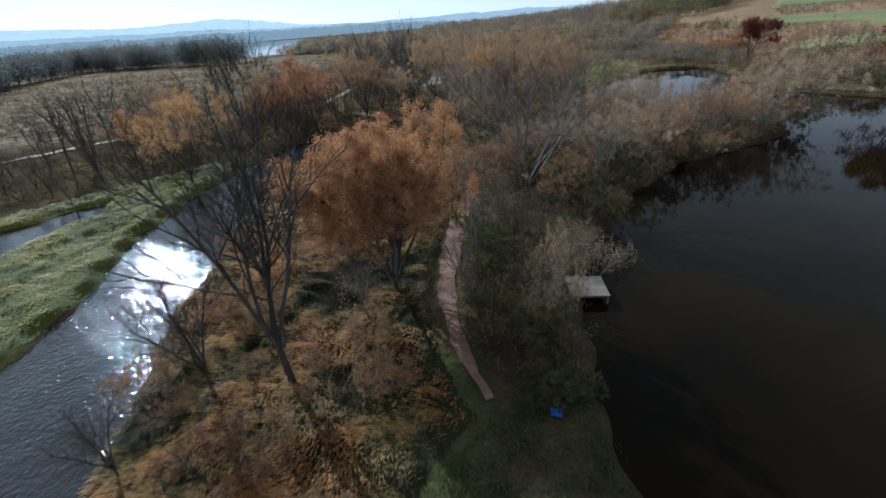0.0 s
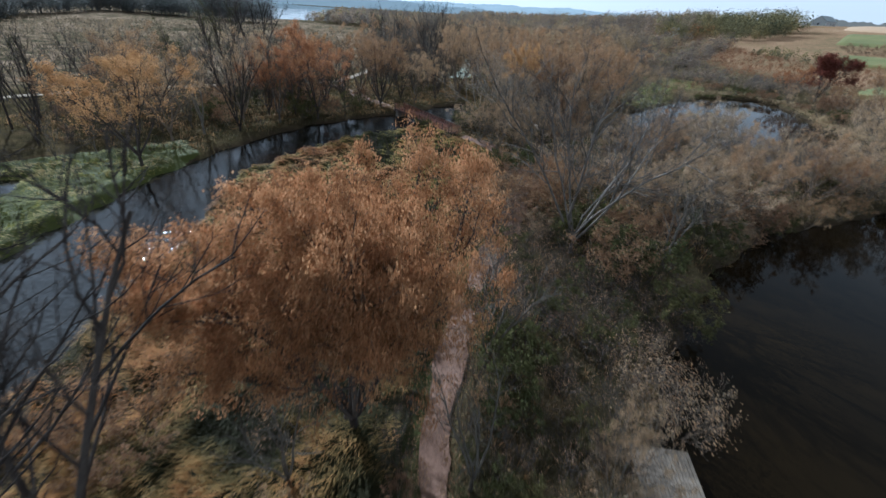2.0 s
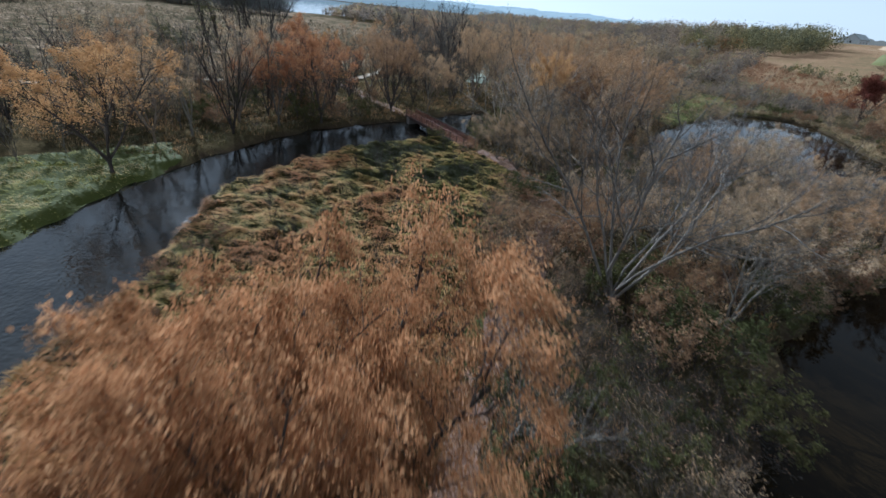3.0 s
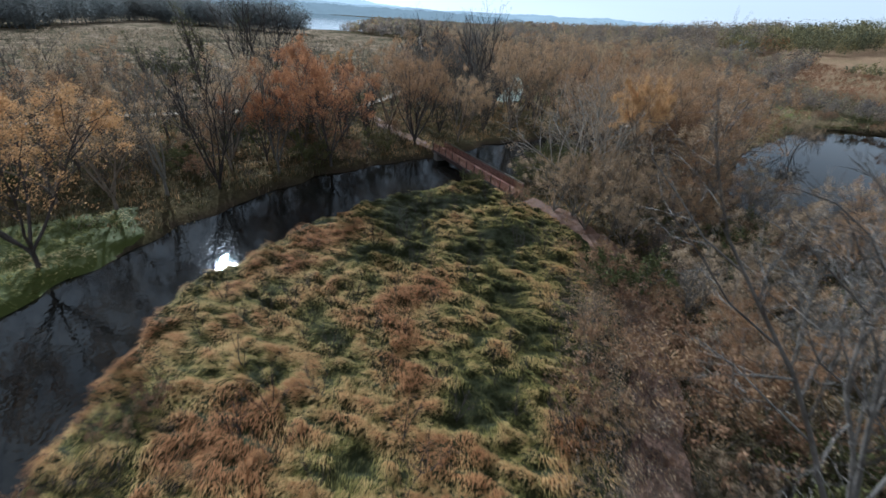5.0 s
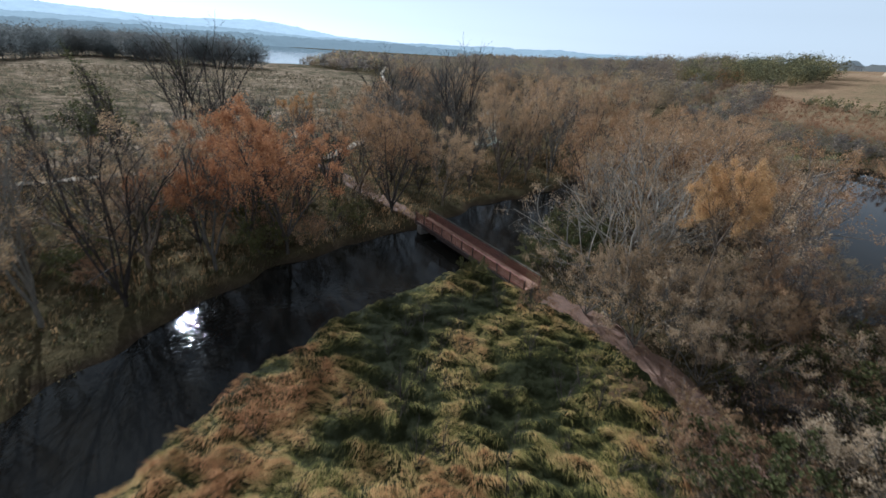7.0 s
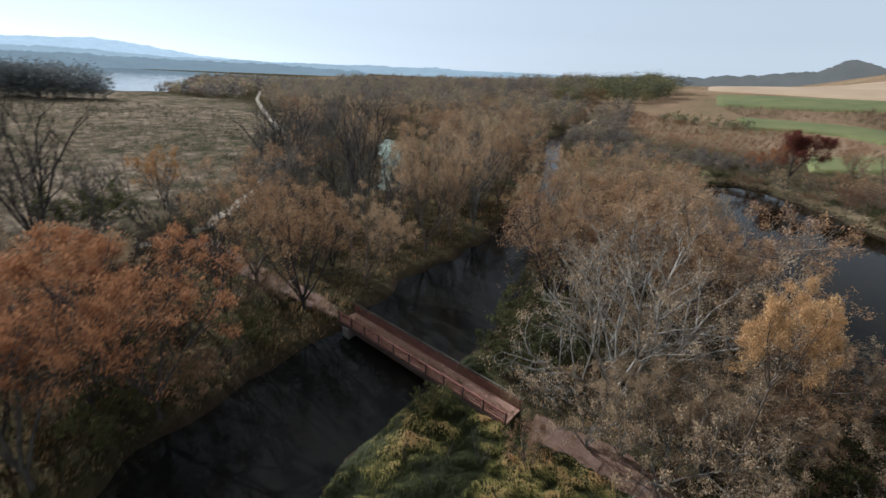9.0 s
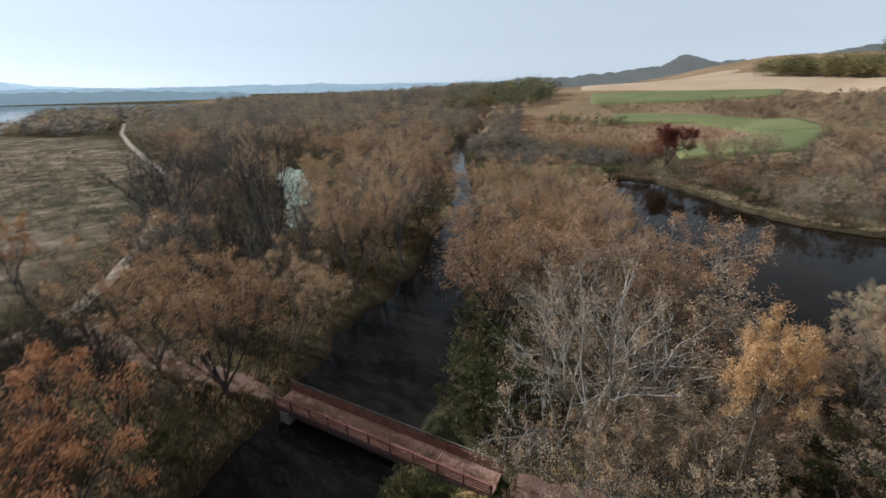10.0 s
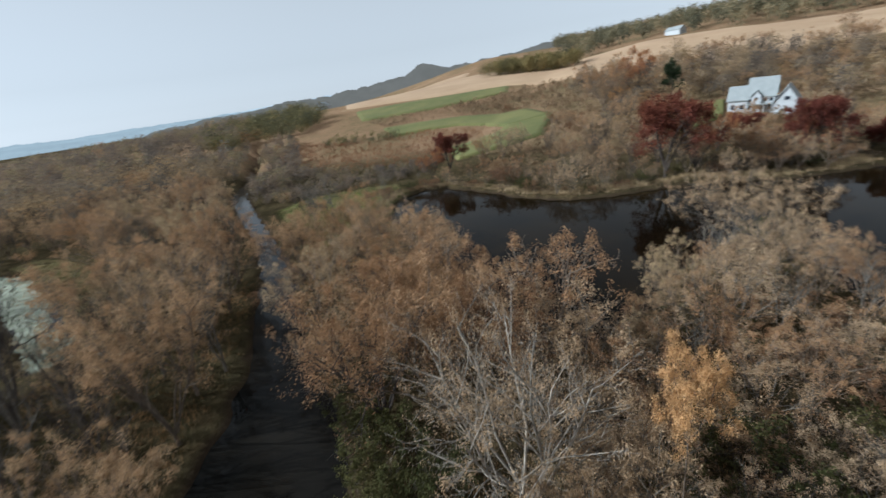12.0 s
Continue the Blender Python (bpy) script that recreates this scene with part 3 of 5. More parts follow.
ORANGE = kind_of_tree("broad maple with dense copper-orange autumn leaves", name="orange_maple", seed=11, height=13.4, bark=BARK_DARK, leaf=LEAF_ORANGE, stems=10, spread=0.54,
                      kids=(11, 8, 7), up=0.16, radius=0.19, leaves=26, leaf_size=0.13, leaf_hang=1.1, aspect=0.42, trunk=0.1, clump=0.17, patchy=(0.5, 0.8, 1.2, 1.5), reach=0.46, angle=(0.65, 1.15), limb=0.36, split=True, low=-0.3)
plant(ORANGE, -4.5, 37.0, 13.4, 20, 0, 1.03)
BARE_HERO = kind_of_tree("tall bare dark tree forking into several stems above golden grass", name="bare_tree", group="bare riverside trees", seed=5, height=19.0, bark=BARK_DARK, stems=6, spread=0.3,
                         kids=(10, 7, 7), up=0.1, radius=0.19, trunk=0.2, lean=(-2.0, 1.0), reach=0.46, close=True, limb=0.38, split=True)
plant(BARE_HERO, -9.9, 25.4, 18.5, 0)
SILVER = kind_of_tree("bare silver-barked maple with wide arching limbs", name="silver_maple", group="silver maples", seed=8, height=18.0, bark=BARK_ASH, stems=8, spread=0.62,
                      kids=(10, 8, 7), up=0.1, radius=0.16, trunk=0.08, twist=0.17, reach=0.46, angle=(0.5, 1.05), twigs=0.9, limb=0.4, split=True)
plant(SILVER, 10.8, 61.2, 19.0, 40, 0, 0.9)
SILVER_B = kind_of_tree("grey-branched maple with dry tan leaves in its crown", name="grey_maple", group="silver maples", seed=21, height=17.0, bark=BARK_SILVER, leaf=LEAF_STRAW, stems=9, spread=0.72,
                        kids=(9, 7, 7), up=0.08, radius=0.17, leaves=3.6, leaf_size=0.13, trunk=0.06, twigs=0.9, twist=0.14, reach=0.46, angle=(0.5, 1.05), clump=0.2, split=True)
plant(SILVER_B, 3.8, 102.6, 16.0, 0)
TAN_A = kind_of_tree("spreading tree with clumps of tan-brown autumn leaves", name="tan_tree", group="tan riverside trees", seed=31, height=15.0, bark=BARK_BROWN, leaf=LEAF_TAN, stems=6, spread=0.66,
                     kids=(8, 6, 6), up=0.08, radius=0.17, leaves=9.0, leaf_size=0.175, leaf_hang=0.4, trunk=0.1, clump=0.2, reach=0.46, angle=(0.55, 1.1), twigs=0.45)
TAN_B = kind_of_tree("slender tree with sparse brown leaves", name="brown_tree", group="tan riverside trees", seed=32, height=15.0, bark=BARK_BROWN, leaf=LEAF_TAN, stems=5, spread=0.55,
                     kids=(8, 6, 6), up=0.1, radius=0.17, leaves=5.5, leaf_size=0.17, leaf_hang=0.3, trunk=0.12, clump=0.2, reach=0.46, angle=(0.55, 1.1), twigs=0.5)
UMBRELLA = kind_of_tree("umbrella-crowned tree with tan leaves at the bridge end", name="umbrella_tree", group="tan riverside trees", seed=36, height=15.0, bark=BARK_DARK, leaf=LEAF_TAN, stems=8, spread=0.7,
                        kids=(8, 6, 6), up=0.08, radius=0.15, leaves=11.0, leaf_size=0.17, leaf_hang=0.4, trunk=0.06, clump=0.22, reach=0.46, angle=(0.55, 1.1), twigs=0.4, patchy=(0.2, 0.6, 1.4, 1.9), low=0.7)
RUST = kind_of_tree("round-crowned tree with rust-red autumn leaves", name="rust_tree", group="rust trees", seed=41, height=15.0, bark=BARK_DARK, leaf=LEAF_RUST, stems=6, spread=0.65,
                    kids=(8, 6, 6), up=0.08, radius=0.15, leaves=14.0, leaf_size=0.18, leaf_hang=0.4, low=0.75, trunk=0.1, clump=0.22, reach=0.46, angle=(0.55, 1.1), twigs=0.4)
GOLD = kind_of_tree("tree with thin golden-yellow autumn leaves", name="golden_tree", group="golden trees", seed=51, height=13.0, bark=BARK_DARK, leaf=LEAF_GOLD, stems=5, spread=0.62,
                    kids=(8, 6, 6), up=0.08, radius=0.14, leaves=10.0, leaf_size=0.17, leaf_hang=0.3, trunk=0.12, clump=0.2, reach=0.46, angle=(0.55, 1.1), twigs=0.4)
GOLD_TOP = kind_of_tree("tall grey-stemmed tree with a small golden-yellow top", name="gold_topped_tree", group="golden trees", seed=52, height=18.6, bark=BARK_BROWN, leaf=LEAF_GOLD, stems=6, spread=0.7,
                        kids=(8, 6, 6), up=0.04, radius=0.075, leaves=11.0, leaf_size=0.13, leaf_hang=0.3, trunk=0.66, clump=0.2, reach=0.42, angle=(0.55, 1.1))
BARE_A = kind_of_tree("slim leafless grey-brown tree in the riverside wood", name="leafless_tree", group="bare riverside trees", seed=61, height=14.0, bark=BARK_GREY, stems=4, spread=0.38,
                      kids=(8, 6, 6), up=0.12, radius=0.15, trunk=0.15, reach=0.42, twigs=0.7)
BARE_B = kind_of_tree("many-stemmed leafless dark tree in the riverside wood", name="many_stemmed_tree", group="bare riverside trees", seed=62, height=14.0, bark=BARK_DARK, stems=6, spread=0.5,
                      kids=(7, 6, 6), up=0.1, radius=0.13, trunk=0.06, reach=0.45, twigs=0.7)
POLE = kind_of_tree("tall thin leaning tree with few upright branches", name="slender_tree", group="bare riverside trees", seed=63, height=19.0, bark=BARK_DARK, leaf=LEAF_OLIVE, stems=3, spread=0.2,
                    kids=(10, 5, 6), up=0.2, radius=0.17, leaves=0.5, leaf_size=0.25, trunk=0.3, reach=0.34, angle=(0.3, 0.7))
PALE = kind_of_tree("pale grey-tan tree with dry leaves clinging to its twigs", name="pale_tree", group="pale trees", seed=71, height=10.0, bark=BARK_GREY, leaf=LEAF_STRAW, stems=7, spread=0.7,
                    kids=(7, 6, 6), up=0.06, radius=0.09, leaves=6.0, leaf_size=0.13, trunk=0.04, reach=0.46, angle=(0.55, 1.1), clump=0.15, twigs=0.5)
RED = kind_of_tree("dark red oak beside the pond", name="red_oak", group="red oaks", seed=81, height=11.0, bark=BARK_DARK, leaf=LEAF_RED, stems=5, spread=0.6,
                   kids=(7, 5, 5), up=0.05, radius=0.15, leaves=17, leaf_size=0.27, trunk=0.12, clump=0.3, patchy=(0.3, 0.8, 1.2, 1.7), low=-0.5, split=True)
SHRUB_BARE = kind_of_tree("leafless grey-brown thicket shrub", "shrub", "thicket shrubs", name="bare_shrub", seed=91, height=4.0, bark=BARK_BROWN, leaf=LEAF_TAN, stems=9, spread=0.8,
                          kids=(6, 4, 4), up=0.06, radius=0.035, leaves=0.6, leaf_size=0.14, trunk=0.0, reach=0.5)
SHRUB_DARK = kind_of_tree("dense dark leafless shrub in the thicket", "shrub", "thicket shrubs", name="dark_shrub", seed=97, height=4.0, bark=BARK_DARK, leaf=LEAF_RUSSET, stems=9, spread=0.75,
                          kids=(6, 4, 4), up=0.06, radius=0.035, leaves=0.35, leaf_size=0.12, trunk=0.0, reach=0.5, clump=0.12)
SHRUB_BROWN = kind_of_tree("bushy shrub with russet-brown dry leaves", "shrub", "thicket shrubs", name="brown_shrub", seed=92, height=3.5, bark=BARK_BROWN, leaf=LEAF_RUSSET, stems=8, spread=0.85,
                           kids=(5, 4, 4), up=0.05, radius=0.03, leaves=4.5, leaf_size=0.15, trunk=0.0, reach=0.5, clump=0.1, twigs=0.4)
SHRUB_OLIVE = kind_of_tree("dull olive-green shrub still in leaf", "shrub", "thicket shrubs", name="olive_shrub", seed=93, height=3.0, bark=BARK_DARK, leaf=LEAF_OLIVE, stems=8, spread=0.85,
                           kids=(5, 4, 4), up=0.05, radius=0.03, leaves=5.0, leaf_size=0.17, trunk=0.0, reach=0.5, clump=0.12, twigs=0.4)
SHRUB_PALE = kind_of_tree("shrub with pale pinkish-tan dry leaves", "shrub", "thicket shrubs", name="pale_shrub", seed=94, height=4.0, bark=BARK_BROWN, leaf=LEAF_PALE, stems=7, spread=0.75,
                          kids=(6, 4, 4), up=0.08, radius=0.035, leaves=5.5, leaf_size=0.13, trunk=0.0, reach=0.5, clump=0.12, twigs=0.5)
SAPLING = kind_of_tree("thin bare sapling standing in the meadow", "sapling", "meadow saplings", name="sapling", seed=95, height=2.4, bark=BARK_DARK, stems=4, spread=0.35,
                       kids=(5, 4), up=0.15, radius=0.026, trunk=0.05, reach=0.4)
EVERGREEN = kind_of_tree("dense dark green juniper on the slope", "tree", "evergreens", name="evergreen", seed=96, height=9.0, bark=BARK_DARK, leaf=LEAF_GREEN, stems=1, spread=0.0,
                         kids=(26, 6, 3), up=0.0, radius=0.16, leaves=11, leaf_size=0.28, trunk=0.0, reach=0.3, angle=(1.1, 1.5), patchy=(0.7, 1.0, 1.3), low=-1.0)

# trees whose place is known
TREES = [
    (UMBRELLA, -24.8, 122, 15.0), (RUST, -33.4, 105.3, 15.2), (GOLD, -44.4, 71.3, 14.4), (POLE, -52.4, 107, 18.0), (POLE, -58, 111.9, 19.0), (BARE_B, -77.5, 151.5, 19.5), (POLE, -72.5, 145.2, 18.5),
    (GOLD_TOP, 5.2, 92.4, 16.6, 0.64), (PALE, 6.6, 90.6, 7.0), (PALE, 2.8, 94.6, 9.0), (PALE, -0.6, 98.8, 7.5), (PALE, 1.6, 97.6, 8.5), (PALE, 6.2, 95.0, 9.0), (RUST, -38.6, 106.4, 12.5), (RUST, -42.5, 103.2, 12.0), (BARE_HERO, -18.2, 19.0, 6.0), (GOLD, -55.2, 159.5, 11.0, 0.7), (BARE_B, -62.8, 139.6, 21.5), (BARE_B, -37.6, 184.0, 16.0), (PALE, 6.5, 97.5, 8.0), (SHRUB_OLIVE, 9.5, 90.0, 3.2), (TAN_B, 15.3, 97.4, 10.5), (PALE, 66.0, 95.4, 15.5), (PALE, 60.0, 91.6, 11.5), (PALE, 53.0, 88.6, 9.0), (TAN_B, 47.0, 84.5, 9.5), (BARE_A, 41.0, 81.0, 9.5), (TAN_A, 34.0, 77.0, 8.5), (SHRUB_OLIVE, 63.5, 90.0, 5.5), (BARE_HERO, -16.3, 25.7, 9.5), (PALE, 9.0, 34.4, 7.2, 0.5), (SHRUB_PALE, 9.8, 32.6, 4.6, 0.5), (TAN_B, -31.5, 128.1, 16.0),
    (TAN_A, 13, 115.2, 16.2), (TAN_B, 19.6, 108.2, 15.4), (UMBRELLA, 4.8, 119.0, 16.0), (PALE, 14.6, 103.2, 12.8), (TAN_A, -8.6, 137.9, 17.5, 0.78), (TAN_B, -3.6, 144.6, 18.0, 0.78), (BARE_A, 47, 179.5, 14.5), (PALE, 33.4, 92.5, 11.0), (PALE, 46.2, 91.8, 7.5), (PALE, 54.7, 89, 5.5), (TAN_A, 26.7, 138.9, 15.0),
    (TAN_A, 17.8, 125.2, 15.0), (RED, 110.8, 188.8, 13.0), (RUST, 102, 189.9, 10.0), (RED, 106.9, 114, 18.5), (RUST, 114.1, 108.1, 16.0), (RED, 126.4, 83.9, 14.0), (TAN_A, 122.5, 96.0, 11.0), (RUST, 131.5, 84.5, 12.0), (TAN_A, -45, 112.7, 13.0),
    (PALE, 50, 148.5, 9.0), (BARE_A, 48, 188.3, 12.0), (BARE_B, 49.9, 194.3, 12.0), (BARE_A, 44.3, 183.1, 11.0), (PALE, 54.8, 181.9, 7.0), (SHRUB_PALE, 10.6, 73.1, 4.5), (SHRUB_PALE, 13.1, 76.9, 5.0),
    (SHRUB_PALE, 10.4, 81.1, 5.0), (SHRUB_PALE, 17, 83.9, 5.0), (BARE_A, 2.7, 43.4, 9.0), (BARE_A, 2.3, 34.7, 7.5), (BARE_A, -6.6, 33.3, 7.0), 
    (SHRUB_BARE, 17.2, 43.2, 3.2), (SHRUB_BARE, 14.6, 40.6, 3.6), (BARE_B, -18.5, 160.0, 21.5), (BARE_A, -20.5, 165.0, 20.5), (BARE_B, -33.5, 162.5, 19.5), (BARE_A, -36.5, 167.0, 18.0), (SHRUB_OLIVE, -4.2, 110.4, 3.4), (SHRUB_OLIVE, -2.3, 113.2, 4.0), (SHRUB_OLIVE, -0.2, 115.8, 4.2), (SHRUB_OLIVE, -3.9, 107.4, 3.0), (SHRUB_OLIVE, -1.4, 107.6, 3.4), (SHRUB_OLIVE, 2.2, 120.5, 4.0), (SHRUB_OLIVE, 1.8, 109.3, 4.5), (SHRUB_OLIVE, -1.3, 111, 3.5), (SHRUB_OLIVE, 3.1, 116.3, 4.0), (SHRUB_OLIVE, -11.8, 104, 2.2), (SHRUB_BROWN, -5.6, 98.9, 2.5), (PALE, 10.2, 96.4, 6.0), (PALE, 13.3, 100.2, 7.0), (SHRUB_PALE, 8.3, 95.8, 3.5), (PALE, 8.7, 105.1, 8.0), (PALE, 17.8, 102.1, 8.0),
    (TAN_A, 195.5, 158.7, 21.0), (GOLD, 194.1, 151.7, 9.0), (RUST, 203.2, 146.8, 21.0), (EVERGREEN, 206.5, 132.1, 15.0), (EVERGREEN, 209.5, 129.5, 11.5), (TAN_B, 308.0, 150.0, 11.0), (BARE_A, 79.1, 193.1, 8.0),
]
rnd = np.random.default_rng(7)
spots = []
for proto, x, y, h, *slim in TREES:
    plant(proto, x, y, h, rnd.uniform(0, 360), 0, *slim)
    spots.append((x, y, 0.16 * h + 0.6))
spots += [(-2, 190, 14), (-1, 206, 14), (0, 222, 14), (0, 238, 14), (-2, 252, 12), (188, 97.5, 26), (172, 114, 20), (148, 192, 34), (170, 188, 30), (192, 225, 44), (175, 270, 30), (12.2, 35, 3.4), (11.4, 32, 2.6), (-4.8, 37.5, 4), (-9.8, 25.5, 2), (-26, 118, 7), (10.0, 60.8, 4), (5.7, 100.5, 4)]


def free(x, y, gap, wet=0.6, clear=2.2):
    a = np.array([x]), np.array([y])
    if water_distance(*a)[0] < wet or min(line_distance(*a, TRAIL)[0], line_distance(*a, TRAIL_FAR)[0], line_distance(*a, ROAD)[0]) < clear:
        return False
    if line_distance(*a, [(-19.4, 118.4), (-5.2, 101.9)])[0] < 3.2:
        return False
    return all((x - sx) ** 2 + (y - sy) ** 2 > (gap * 0.5 + sr * 0.5) ** 2 for sx, sy, sr in spots)


def scatter(region, count, protos, heights, gap, wet=0.6, clear=2.2, low=0.0):
    """Fills a region of the plan with copies, kept apart from one another, from trails and from water."""
    p = np.array(region, float)
    lo, hi = p.min(0), p.max(0)
    done = tries = 0
    while done < count and tries < count * 40:
        tries += 1
        x, y = rnd.uniform(lo[0], hi[0]), rnd.uniform(lo[1], hi[1])
        if poly_distance(np.array([x]), np.array([y]), region)[0] > 0 or not free(x, y, gap, wet, clear):
            continue
        tall = rnd.uniform(*heights) * (0.5 if line_distance(np.array([x]), np.array([y]), ROAD)[0] < low else 1.0)
        plant(protos[rnd.integers(len(protos))], x, y, tall, rnd.uniform(0, 360), rnd.normal(0, 3))
        spots.append((x, y, gap))
        done += 1


# wood between the river and the gravel track
scatter([(-45.4, 82.6), (-38.9, 95.2), (-30.8, 108), (-23.2, 119.4), (-32.1, 131.7), (-46.7, 143), (-65.6, 130.5), (-86.6, 110.3), (-99.8, 89.1), (-73.3, 80)], 50, [BARE_B, BARE_B, BARE_B, TAN_B, BARE_B, POLE, BARE_B, BARE_A], (7, 15), 5.4, low=17)
scatter([(-45.4, 82.6), (-38.9, 95.2), (-30.8, 108), (-23.2, 119.4), (-32.1, 131.7), (-46.7, 143), (-65.6, 130.5), (-86.6, 110.3), (-73.3, 80)], 95, [SHRUB_DARK, SHRUB_DARK, SHRUB_OLIVE, SHRUB_BROWN], (1.8, 4.4), 2.4)
scatter([(-57.3, 64.4), (-45.3, 80.7), (-73.3, 80), (-99.8, 89.1), (-130, 80), (-87.2, 57.3)], 30, [BARE_B, SHRUB_DARK, BARE_B, SHRUB_OLIVE, BARE_A], (3.5, 8), 3.6)
# along the edge of the dry meadow
scatter([(-51.4, 142.4), (-65.9, 137.4), (-86.8, 119.1), (-99.1, 115.1), (-75, 151.4), (-52.4, 162.4)], 18, [BARE_A, BARE_B, BARE_B, SHRUB_OLIVE, BARE_A], (6, 12), 5.0)
# between the track and the creek, north of the bridge
scatter([(-34, 138), (-40, 151), (-40, 186), (-18, 172), (-13, 152), (-22, 131)], 24, [BARE_A, BARE_A, BARE_B], (9, 15), 4.6)
scatter([(-20.5, 123.3), (-9.5, 135.4), (4.6, 148.5), (20.5, 174.3), (32.2, 197.7), (8.9, 202.5), (-1.9, 180.9), (-17.8, 172.6), (-40, 185.9), (-40.1, 150.9), (-34.4, 137.2)], 38, [TAN_A, BARE_B, BARE_A, BARE_A, TAN_B], (9, 17), 5.6, 3.0)
scatter([(-41, 190), (-18, 178), (-17, 240), (-11, 270), (4, 262), (5, 205), (33, 204), (46, 236), (62, 275), (66, 290), (-58, 290), (-46, 235)], 120, [BARE_A, TAN_B, BARE_B, TAN_A, BARE_A, TAN_B], (8, 15), 5.0, 2.0)
# between the creek and the pond arm
scatter([(-0.1, 115), (10.6, 98.4), (23.3, 103.6), (22.7, 112.2), (28.8, 126), (37.9, 144.2), (40.3, 155.1), (32.8, 175.7), (17.3, 151.1), (7.7, 133.9)], 22, [TAN_A, UMBRELLA, TAN_A, PALE, TAN_B], (9, 14), 6.0)
# peninsula east of the trail
scatter([(9.6, 62.7), (17.5, 55.6), (26.2, 65.5), (37.5, 75.2), (54.6, 83.1), (62.5, 91.7), (46.1, 99.7), (31.1, 100.3), (15.9, 102.9), (10.8, 92.5), (9.5, 81)], 30, [PALE, TAN_A, TAN_B, TAN_B, BARE_A, PALE], (6, 9.5), 4.4)
scatter([(6, 62.5), (17.6, 53.7), (26.3, 63.6), (37.5, 73.4), (54.5, 81.2), (63.5, 90.8), (45.8, 100.7), (30.9, 101.3), (15.9, 102.9), (6.2, 93.2), (4.7, 81.1)], 95, [SHRUB_BROWN, SHRUB_DARK, SHRUB_BROWN, SHRUB_BROWN, SHRUB_BARE, SHRUB_OLIVE, SHRUB_PALE], (2.6, 5.2), 2.4, 0.2, 0.8)
scatter([(4.7, 28.1), (10.4, 28.4), (11.8, 38.1), (15.2, 45), (21.2, 54.9), (16.9, 65), (5.5, 68.3), (1, 52.9), (1.9, 39.5)], 95, [SHRUB_DARK, SHRUB_DARK, SHRUB_DARK, SHRUB_OLIVE, SHRUB_BARE, SHRUB_DARK], (1.6, 3.8), 1.5, 0.1, 1.3)
scatter([(2.3, 41.5), (10.6, 43.8), (17.5, 55.6), (13.3, 62.9), (2.5, 58.6)], 3, [BARE_A, BARE_B], (5, 7), 2.4, 0.6, 1.4)
scatter([(5.5, 23.5), (10.5, 24.5), (10.2, 30), (4.7, 30)], 14, [SHRUB_DARK, SHRUB_BROWN, SHRUB_OLIVE], (1.0, 2.4), 1.4)
scatter([(1.5, 58), (4.5, 66), (5.2, 76), (4.6, 86), (1.5, 84), (-0.5, 66)], 34, [SHRUB_BARE, SHRUB_BROWN, SHRUB_DARK, SHRUB_BARE], (2.0, 3.8), 1.5, 0.5, 0.9)
scatter([(6.8, 58), (10.5, 62), (9.5, 84), (7.2, 84)], 9, [BARE_A, BARE_B], (6, 9), 2.4, 0.5, 1.2)
scatter([(2.0, 25), (6.5, 25), (4.8, 32), (3.4, 38), (3.6, 47), (6, 58), (2.8, 62), (-1.4, 47), (-2.2, 36)], 60, [SHRUB_BROWN, SHRUB_DARK, SHRUB_DARK, SHRUB_OLIVE], (0.9, 1.9), 0.7, 0.5, 1.7)
scatter([(-27, 46), (-28.5, 58), (-24, 63), (-15, 53), (-18, 45)], 34, [SHRUB_DARK, SHRUB_BROWN, SHRUB_DARK], (0.9, 2.0), 1.2)
# meadow and its edges
scatter([(-28.7, 64.9), (-20.7, 92.6), (-14, 101.6), (-4.7, 96.7), (2.7, 84.6), (3.5, 71.9), (-4.8, 58.3), (-22.7, 51.6)], 80, [SAPLING], (1.8, 3.6), 1.8)
scatter([(0.8, 71.8), (4.5, 71.9), (3.4, 84), (-1.1, 93.4), (-4.7, 93.2)], 14, [SHRUB_BROWN, SHRUB_BARE], (0.7, 1.5), 1.6)
scatter([(-18.5, 13.3), (-1.3, 14.1), (-3.8, 31.6), (-13.4, 46.4), (-22.4, 36.4)], 46, [SHRUB_BARE, SHRUB_BROWN, SAPLING, SHRUB_BROWN], (1.3, 3.3), 1.8)
# far shore of the pond
scatter([(93.3, 179.1), (92.5, 159.8), (88.9, 145.5), (88.5, 132.8), (94.1, 123.2), (107.1, 113), (113.7, 89.2), (128.4, 72.4), (137.9, 76.2), (122.6, 102.2), (114, 128.8), (103.3, 162.9), (100.6, 188.1)], 52, [SHRUB_BROWN, PALE, BARE_B, SHRUB_BARE, TAN_B, SHRUB_DARK], (3, 8), 3.2)
scatter([(130.6, 69.9), (145.9, 77.8), (147.4, 114.7), (130.7, 156.9), (117.9, 155.4), (119.3, 111)], 30, [BARE_B, TAN_B, BARE_B, TAN_A, PALE, SHRUB_BARE], (4, 9), 5)
scatter([(105.5, 116.6), (112.9, 89.1), (127, 71.2), (152.5, 39.6), (172.7, 44.4), (152.2, 88.2), (131.1, 112.6), (113.6, 121.3)], 48, [RED, BARE_B, SHRUB_DARK, TAN_A, TAN_B, SHRUB_OLIVE, BARE_B], (4, 10), 3.4)
scatter([(191.1, 67.7), (230.7, 67.1), (330, 50), (350, 100), (244.3, 159.8), (203.7, 149.2), (188.3, 123.7)], 26, [TAN_A, BARE_A, TAN_A, BARE_B, TAN_B], (7, 12), 8)
